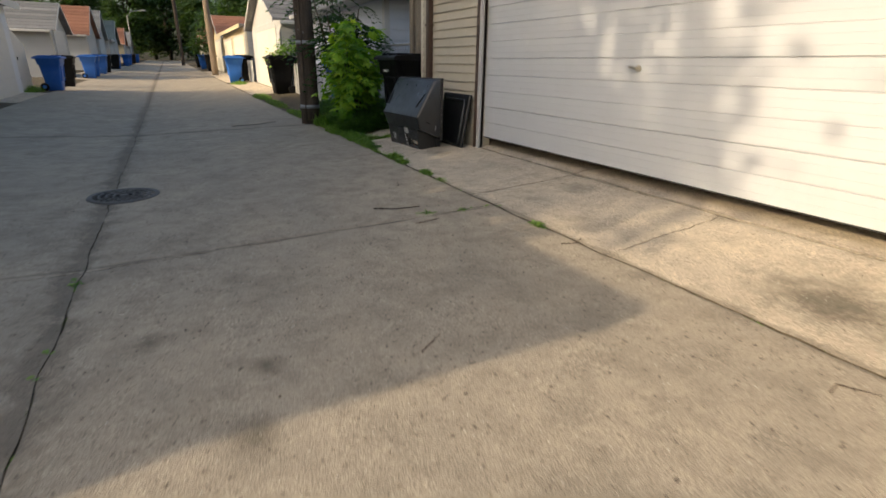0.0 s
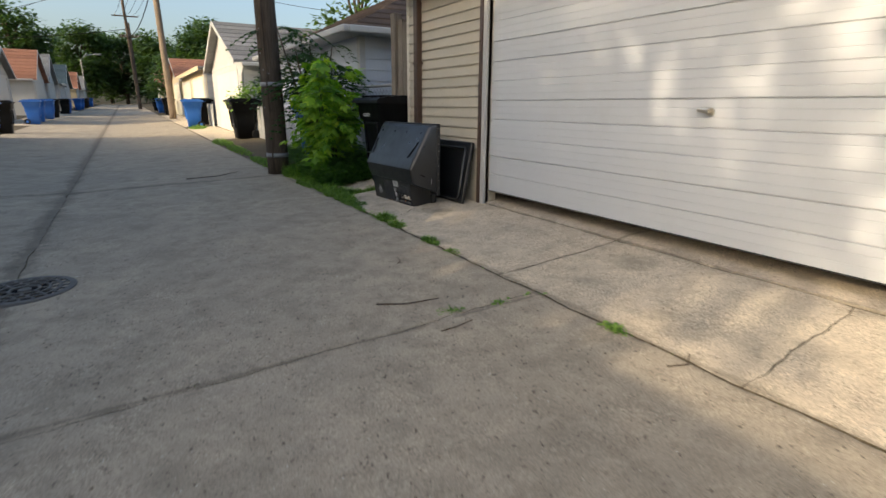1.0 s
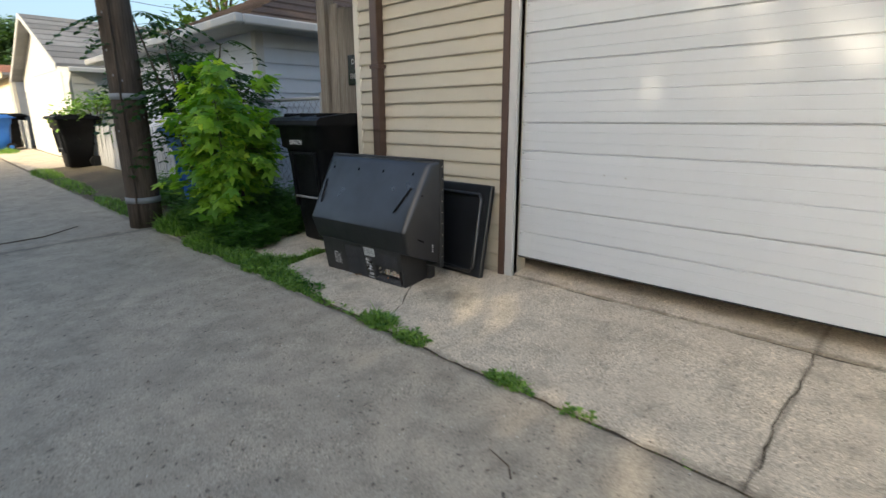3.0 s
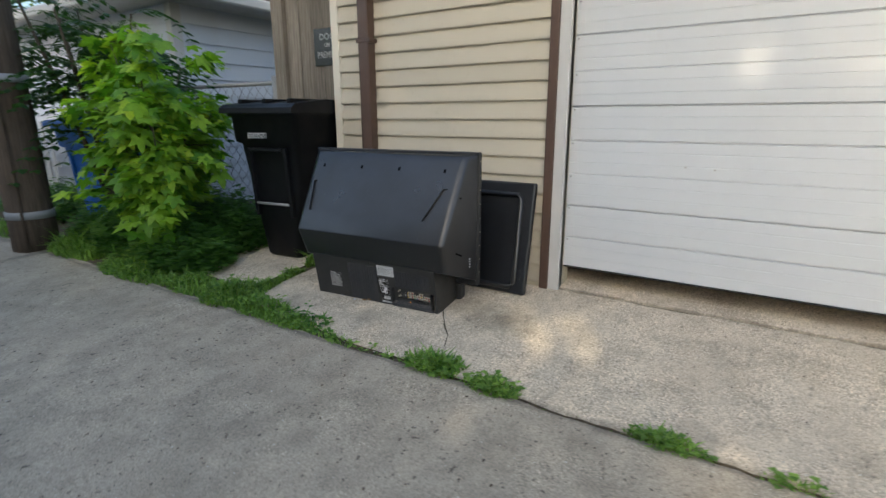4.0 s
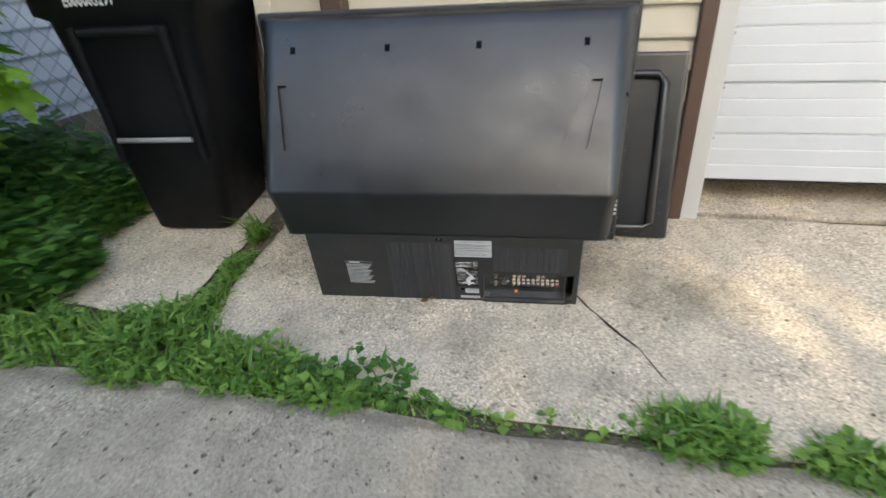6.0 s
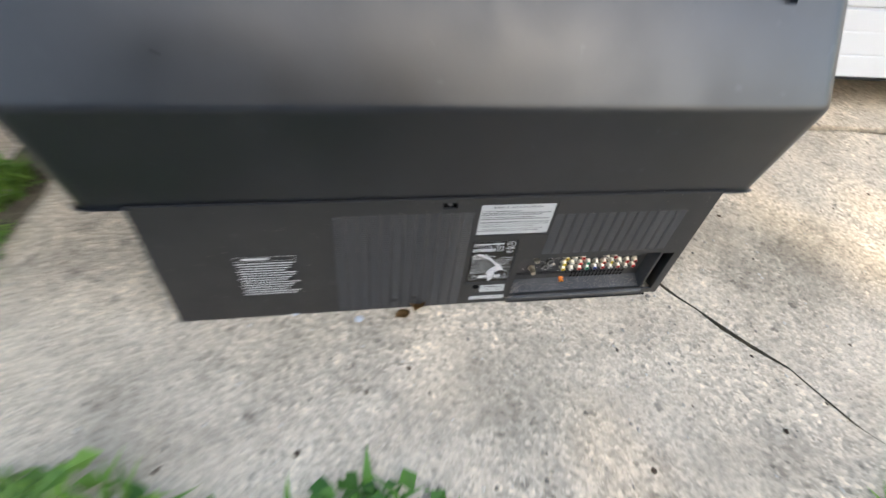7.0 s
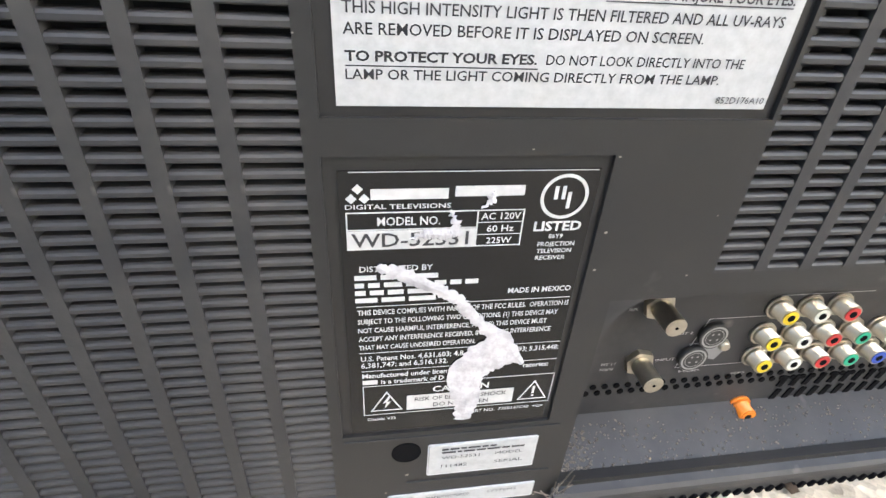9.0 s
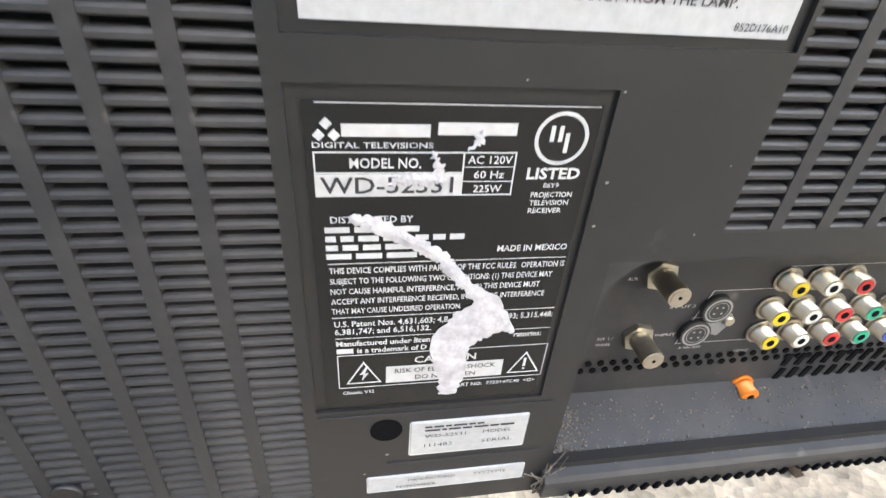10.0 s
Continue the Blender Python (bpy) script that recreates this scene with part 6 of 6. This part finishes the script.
def tear(spine, widths, seed, name="torn_scar"):
    """A ragged scar of bare paper along a few points."""
    r = random.Random(seed)
    bm = bmesh.new()
    pts = [Vector((a, vz(b))) for a, b in spine]
    left, right = [], []
    n = 9
    for i in range((len(pts) - 1) * n + 1):
        k, t = min(i // n, len(pts) - 2), (i / n) - min(i // n, len(pts) - 2)
        p, d = pts[k].lerp(pts[k + 1], t), (pts[k + 1] - pts[k]).normalized()
        w = widths[k] * (1 - t) + widths[k + 1] * t
        s = Vector((-d.y, d.x))
        left.append(p + s * (w + r.uniform(-0.0007, 0.0007)))
        right.append(p - s * (w + r.uniform(-0.0007, 0.0007)))
    lv = [bm.verts.new((q.x, q.y, 0.0)) for q in left]
    rv = [bm.verts.new((q.x, q.y, 0.0)) for q in right]
    mv = [bm.verts.new(((a.x + b.x) / 2, (a.y + b.y) / 2, 0.0003 + r.uniform(0, 0.0002))) for a, b in zip(left, right)]
    for i in range(len(lv) - 1):
        bm.faces.new((lv[i], mv[i], mv[i + 1], lv[i + 1]))
        bm.faces.new((mv[i], rv[i], rv[i + 1], mv[i + 1]))
    part(name, bm, TORN, panel, "ragged grey-white scar where paper tore away", at=pose(0, 0, -0.0001))


tear([(0.0635, 0.1787), (0.0705, 0.1765), (0.0835, 0.1690), (0.0915, 0.1640), (0.0945, 0.1585)], [0.0014, 0.0028, 0.0023, 0.0020, 0.0026], 1)
tear([(0.0935, 0.1600), (0.0990, 0.1540), (0.1075, 0.1455), (0.1180, 0.1325)], [0.0022, 0.0020, 0.0040, 0.0008], 2)
tear([(0.1075, 0.1470), (0.1020, 0.1385), (0.0955, 0.1275), (0.0975, 0.1150), (0.0970, 0.1035)], [0.0020, 0.0068, 0.0072, 0.0050, 0.0034], 3)
tear([(0.1160, 0.1340), (0.1080, 0.1355), (0.1000, 0.1310)], [0.0010, 0.0045, 0.0050], 6)
tear([(0.0740, 0.1888), (0.0790, 0.1905), (0.0845, 0.1900), (0.0885, 0.1905)], [0.0006, 0.0016, 0.0020, 0.0012], 4)
tear([(0.0880, 0.1895), (0.0880, 0.1940), (0.0855, 0.1985)], [0.0018, 0.0014, 0.0002], 5)
tear([(0.0955, 0.1985), (0.0985, 0.2020), (0.0990, 0.2045)], [0.0005, 0.0015, 0.0006], 7)

# the small stickers under the label, and the rubber plug hole
for nm, u0, u1, z0, z1 in (("serial_sticker", 0.0835, 0.1315, 0.0690, 0.0892), ("date_sticker", 0.0665, 0.1350, 0.0455, 0.0560)):
    bm = bmesh.new()
    add_box(bm, u0, u1, vz(z0), vz(z1), 0.0, 0.0008, 0.0007, 1)
    part(nm, bm, PAPER, panel, "small white sticker")
p = Print()
p.words(0.0895, 0.1130, vz(0.0858), 0.0011, 51)
p.words(0.0895, 0.1260, vz(0.0838), 0.0011, 52)
p.text("WD-52531", 0.0895, 0.1060, vz(0.0800), 0.0019)
p.text("MODEL", 0.1130, 0.1250, vz(0.0800), 0.0019)
p.text("111482", 0.0895, 0.1010, vz(0.0742), 0.0020)
p.text("SERIAL", 0.1130, 0.1258, vz(0.0742), 0.0020)
p.text("MANUFACTURED", 0.084, 0.104, vz(0.0520), 0.0018)
p.text("SYSTEMS", 0.112, 0.126, vz(0.0522), 0.0018)
p.text("NOVEMBER", 0.079, 0.096, vz(0.0478), 0.0018)
p.make("sticker_print", INK, panel, pose(0, 0, 0.0011), "small black print")
# A flat near-black disc paints the shade in the hole.
hole = bmesh.new()
add_tube(hole, [(0.0745, vz(0.0855), -0.004), (0.0745, vz(0.0855), 0.0004)], 0.0062, 24)
part("plug_hole", hole, DARK, panel, "round near-black disc painted as the shade of a plug hole")
pl = bmesh.new()
add_box(pl, 0.0495, 0.1400, vz(0.0945), vz(0.0955), 0, 0.0006)
add_box(pl, 0.0750, 0.1400, vz(0.0640), vz(0.0648), 0, 0.0006)
part("moulding_line", pl, TV_LIP, panel)
for u, v in ((-0.078, 0.036), (-0.042, 0.040)):
    part("boss", tube([(u, v, -0.001), (u, v, 0.002)], 0.0055, 14), TV_PANEL, panel)

# the warning label at the other end: fine print that cannot be read
p = Print()
p.outline(-0.338, -0.243, vz(0.188), vz(0.199), 0.0006)
p.bar(-0.325, -0.285, vz(0.191), vz(0.196))
for i in range(14):
    p.words(-0.337 + 0.002 * (i % 3), -0.243 - 0.006 * (i % 4), vz(0.181 - 0.0062 * i), 0.0027, 70 + i)
p.make("caution_print", PRINT, panel, pose(0, 0, 0.0006), "block of small pale print")

# the socket bay
bay = bmesh.new()
D = 0.030
u0, u1, v0, v1 = JACK_R
add_box(bay, u0 - 0.002, u1 + 0.002, v0 - 0.002, v1 + 0.002, -D - 0.003, -D)
add_box(bay, u0 - 0.003, u0 + 0.001, v0, v1, -D, -0.001)
add_box(bay, u1 - 0.001, u1 + 0.003, v0, v1, -D, -0.001)
add_box(bay, u0, u1, v1 - 0.001, v1 + 0.003, -D, -0.001)
# rounded upper corner of the opening
cr = [(u0 - 0.001, v1 + 0.001)] + [(u0 + 0.018 - 0.018 * math.sin(radians(a)), v1 - 0.026 + 0.026 * math.cos(radians(a))) for a in range(0, 91, 15)]
prism(bay, cr, -0.006, -0.0005, "z")
part("socket_bay", bay, TV_LIP, panel, "recessed black socket plate")
lip = bmesh.new()
prism(lip, [(0.036, -D), (0.0225, 0.0005), (0.0215, 0.0035), (0.0195, 0.0052), (0.0165, 0.0055), (0.001, 0.004), (0.0, -D)], u0 - 0.002, u1 + 0.004, "x")
part("bottom_lip", lip, TV_LIP, panel, "dusty sloping lip under the sockets")
# Lip slots are near-black bars; the slots' shade is their colour.
for i in range(46):
    if i == 0:
        ls = part("lip_slot", box(-0.0011, 0.0011, 0.0050, 0.0125, 0.0, 0.0042), DARK, panel, at=pose(u0 + 0.008, 0, 0.0022, 0, 0, -20))
    else:
        same("lip_slot", ls, panel, pose(u0 + 0.008 + i * 0.0062, 0, 0.0022, 0, 0, -20))


def at_bay(u, z):
    return Matrix.Translation((u, vz(z), -D))


def rca(colour, metal=NICKEL):
    bm = bmesh.new()
    add_tube(bm, [(0, 0, 0), (0, 0, 0.0015)], 0.0066, 18)
    add_tube(bm, [(0, 0, 0.0015), (0, 0, 0.003), (0, 0, 0.0032), (0, 0, 0.0086)], [0.0054, 0.0054, 0.0047, 0.0047], 18)
    add_tube(bm, [(0, 0, 0.0086), (0, 0, 0.0090)], 0.0038, 18, mat=1)
    # Near-black disc paints the shade in the socket's centre.
    add_tube(bm, [(0, 0, 0.0090), (0, 0, 0.0092)], 0.0019, 10, mat=2)
    return bm


jm = {}


def jack(colour, u, z):
    m = at_bay(u, z)
    if colour in jm:
        same("socket", jm[colour], panel, m)["label"] = "nickel socket with a %s insert" % colour
    else:
        jm[colour] = part("socket", rca(colour), [NICKEL if colour != "orange" else RCA_COL["orange"], RCA_COL[colour], DARK], panel, "nickel socket with a %s insert" % colour, at=m)


for row, (z, uu, cols) in enumerate(((0.1270, 0.2500, "yellow white red . . white red"), (0.1110, 0.2485, "yellow white red green white red yellow white red red"), (0.0962, 0.2500, "yellow white red green blue red white red white red"))):
    for i, c in enumerate(cols.split()):
        if c != ".":
            jack(c, uu + 0.0165 * i + 0.003, z)
jack("orange", 0.2600, 0.0585)
for z in (0.1325, 0.0980):
    fx = bmesh.new()
    add_tube(fx, [(0, 0, 0), (0, 0, 0.003)], 0.0075, 6)
    pts = [(0, 0, 0.003 + 0.0007 * k) for k in range(20)]
    add_tube(fx, pts, [0.0048 if k % 2 else 0.0044 for k in range(20)], 18)
    add_tube(fx, [(0, 0, 0.0163), (0, 0, 0.0166)], 0.0036, 14, mat=2)
    add_tube(fx, [(0, 0, 0.0166), (0, 0, 0.0168)], 0.0008, 8, mat=1)
    part("aerial_socket", fx, [NICKEL, DARK, NICKEL], panel, "threaded coaxial aerial socket", at=at_bay(0.1895, z))
for u, z in ((0.2235, 0.1125), (0.2175, 0.0985)):
    sv = bmesh.new()
    add_tube(sv, [(0, 0, 0), (0, 0, 0.003)], 0.0074, 20)
    part("video_socket", sv, TV_PANEL, panel, "round black video socket", at=at_bay(u, z))
    p = Print()
    p.ring(0, 0, 0.0056, 0.0066, 24)
    p.ring(0, 0, 0.0044, 0.0047, 24)
    for a in (50, 130, 220, 320):
        p.ring(0.0024 * math.cos(radians(a)), 0.0024 * math.sin(radians(a)), 0.0, 0.0006, 8)
    p.make("socket_ring", PRINT_DIM, panel, at_bay(u, z) @ pose(0, 0, 0.0032))
p = Print()
p.poly([(0.208, vz(0.1005)), (0.246, vz(0.1005)), (0.246, vz(0.1005) + T), (0.208, vz(0.1005) + T)])
p.poly([(0.208, vz(0.1005)), (0.2085, vz(0.1005)), (0.2165, vz(0.1312)), (0.2160, vz(0.1312))])
p.bar(0.216, 0.247, vz(0.1312), vz(0.1312) + T)
p.bar(0.211, 0.226, vz(0.1160), vz(0.1160) + T)
p.poly([(0.246, vz(0.1310)), (0.2464, vz(0.1310)), (0.2494, vz(0.1430)), (0.2490, vz(0.1430))])
p.bar(0.249, 0.30, vz(0.1430), vz(0.1430) + T)
p.text("INPUT 2", 0.198, 0.2105, vz(0.1225), 0.0016)
p.text("INPUT 1", 0.196, 0.2085, vz(0.1060), 0.0016)
p.text("S-VIDEO", 0.211, 0.2225, vz(0.0970), 0.0015)
p.text("VIDEO", 0.242, 0.250, vz(0.0925), 0.0015)
p.text("NT 1 /", 0.168, 0.1755, vz(0.1055), 0.0017)
p.text("MAIN", 0.168, 0.1745, vz(0.1020), 0.0017)
p.text("AUX", 0.173, 0.1775, vz(0.1390), 0.0017)
p.text("SERVICE PORT", 0.214, 0.233, vz(0.0550), 0.0016)
p.make("bay_print", PRINT, panel, at_bay(0.003, Z0 - 0.0095) @ pose(0, 0, 0.0004), "white printed socket names")
p = Print()
p.poly([(0.2200, vz(0.1190)), (0.2290, vz(0.1210)), (0.2345, vz(0.1150)), (0.2290, vz(0.1050)), (0.2200, vz(0.1080))])
p.make("ground_plate", GALV, panel, at_bay(0.002, Z0 - 0.010) @ pose(0, 0, 0.0006))
part("bay_screw", tube([(0, 0, 0), (0, 0, 0.003)], [0.0032, 0.0022], 12), NICKEL, panel, at=at_bay(0.2325, 0.1050))
part("service_port", box(-0.009, 0.009, -0.0035, 0.0035, 0, 0.006, 0.001), GALV, panel, "small metal service port", at=at_bay(0.2350, 0.0545))
# Holes here are near-black studs on the plate, shade put into colour.
for k in range(60):
    r0, c0 = k % 2, k // 2
    m = at_bay(0.1640 + c0 * 0.0062 + r0 * 0.0031, 0.0815 - r0 * 0.0044)
    vh = part("vent_hole", tube([(0, 0, 0.0002), (0, 0, 0.0008)], 0.0017, 8), DARK, panel, at=m) if k == 0 else same("vent_hole", vh, panel, m)
for k in range(15):
    for j in (0, 1):
        m = at_bay(0.2800 + k * 0.0078, 0.0745 - j * 0.0100) @ pose(0, 0, 0, 0, 0, -15)
        lh = part("long_hole", box(-0.0016, 0.0016, -0.004, 0.004, 0.0002, 0.0008), DARK, panel, at=m) if k + j == 0 else same("long_hole", lh, panel, m)
part("clip_knob", box(-0.005, 0.005, -0.0035, 0.0035, 0, 0.009, 0.002, 2), TV_PANEL, panel, at=at_bay(0.3040, 0.0500))
# dust, straw and grit caught on the lip
du = random.Random(12)
vs, fs = [], []
for i in range(900):
    k = len(vs)
    far = i > 260
    x, y, z = (u0 + abs(du.gauss(0, 0.012)) + 0.002, 0.0, -0.002 - du.random() * 0.022) if not far else (du.uniform(u0, u1), 0.0, -du.random() * 0.026)
    y = 0.0225 - z * 0.445
    s = du.uniform(0.0003, 0.0011)
    for j in range(4):
        a = du.uniform(0, 0.6) + j * 1.57
        vs.append((x + s * math.cos(a), y, z + s * math.sin(a)))
    vs.append((x, y + s, z))
    fs += [(k + j, k + (j + 1) % 4, k + 4) for j in range(4)]
tagged(mesh_of("grit", vs, fs, OLD_BOARD, panel), kind="stuff")
for i in range(7):
    x = 0.138 + du.uniform(0, 0.012)
    part("straw", tube([(x, 0.004, 0.001), (x + du.uniform(-0.008, 0.008), 0.016, 0.003), (x + du.uniform(-0.012, 0.012), du.uniform(0.024, 0.040), 0.002)], 0.0004, 4), OLD_BOARD, panel, "dry grass straw")
vs, fs = [], []
for i in range(260):
    k = len(vs)
    x, y, s = du.uniform(U0, U1), du.uniform(0, 0.30) ** 1.0, du.uniform(0.0002, 0.0007)
    if cut_at(x, y):
        continue
    for j in range(5):
        a = du.uniform(0, 0.6) + j * 1.25
        vs.append((x + s * math.cos(a) * 1.4, y + s * math.sin(a), 0.0004))
    fs.append(tuple(range(k, k + 5)))
tagged(mesh_of("dust_specks", vs, fs, SILL, panel), kind="stuff")

# a second black screen panel leans on the wall behind it
t2 = thing("leaning_screen", "black flat screen panel with a rounded rim leaning on the siding", "screen", pose(3.585, 6.215, 0.085, -10.6, 0, -90))
part("back_shell", box(-0.75, 0.0, 0.0, 0.045, 0.0, 0.71, 0.014, 3), TV_GREY, t2)
part("rim", tube([(-0.62, -0.012, 0.04), (-0.10, -0.012, 0.04), (-0.075, -0.012, 0.07), (-0.075, -0.012, 0.60), (-0.10, -0.012, 0.63), (-0.62, -0.012, 0.63)], 0.016, 10), TV_GREY, t2, "dark moulded rim")
for z in (0.10, 0.15, 0.20):
    part("port", tube([(-0.04, -0.004, z), (-0.04, 0.002, z)], 0.008, 10), TV_LIP, t2)
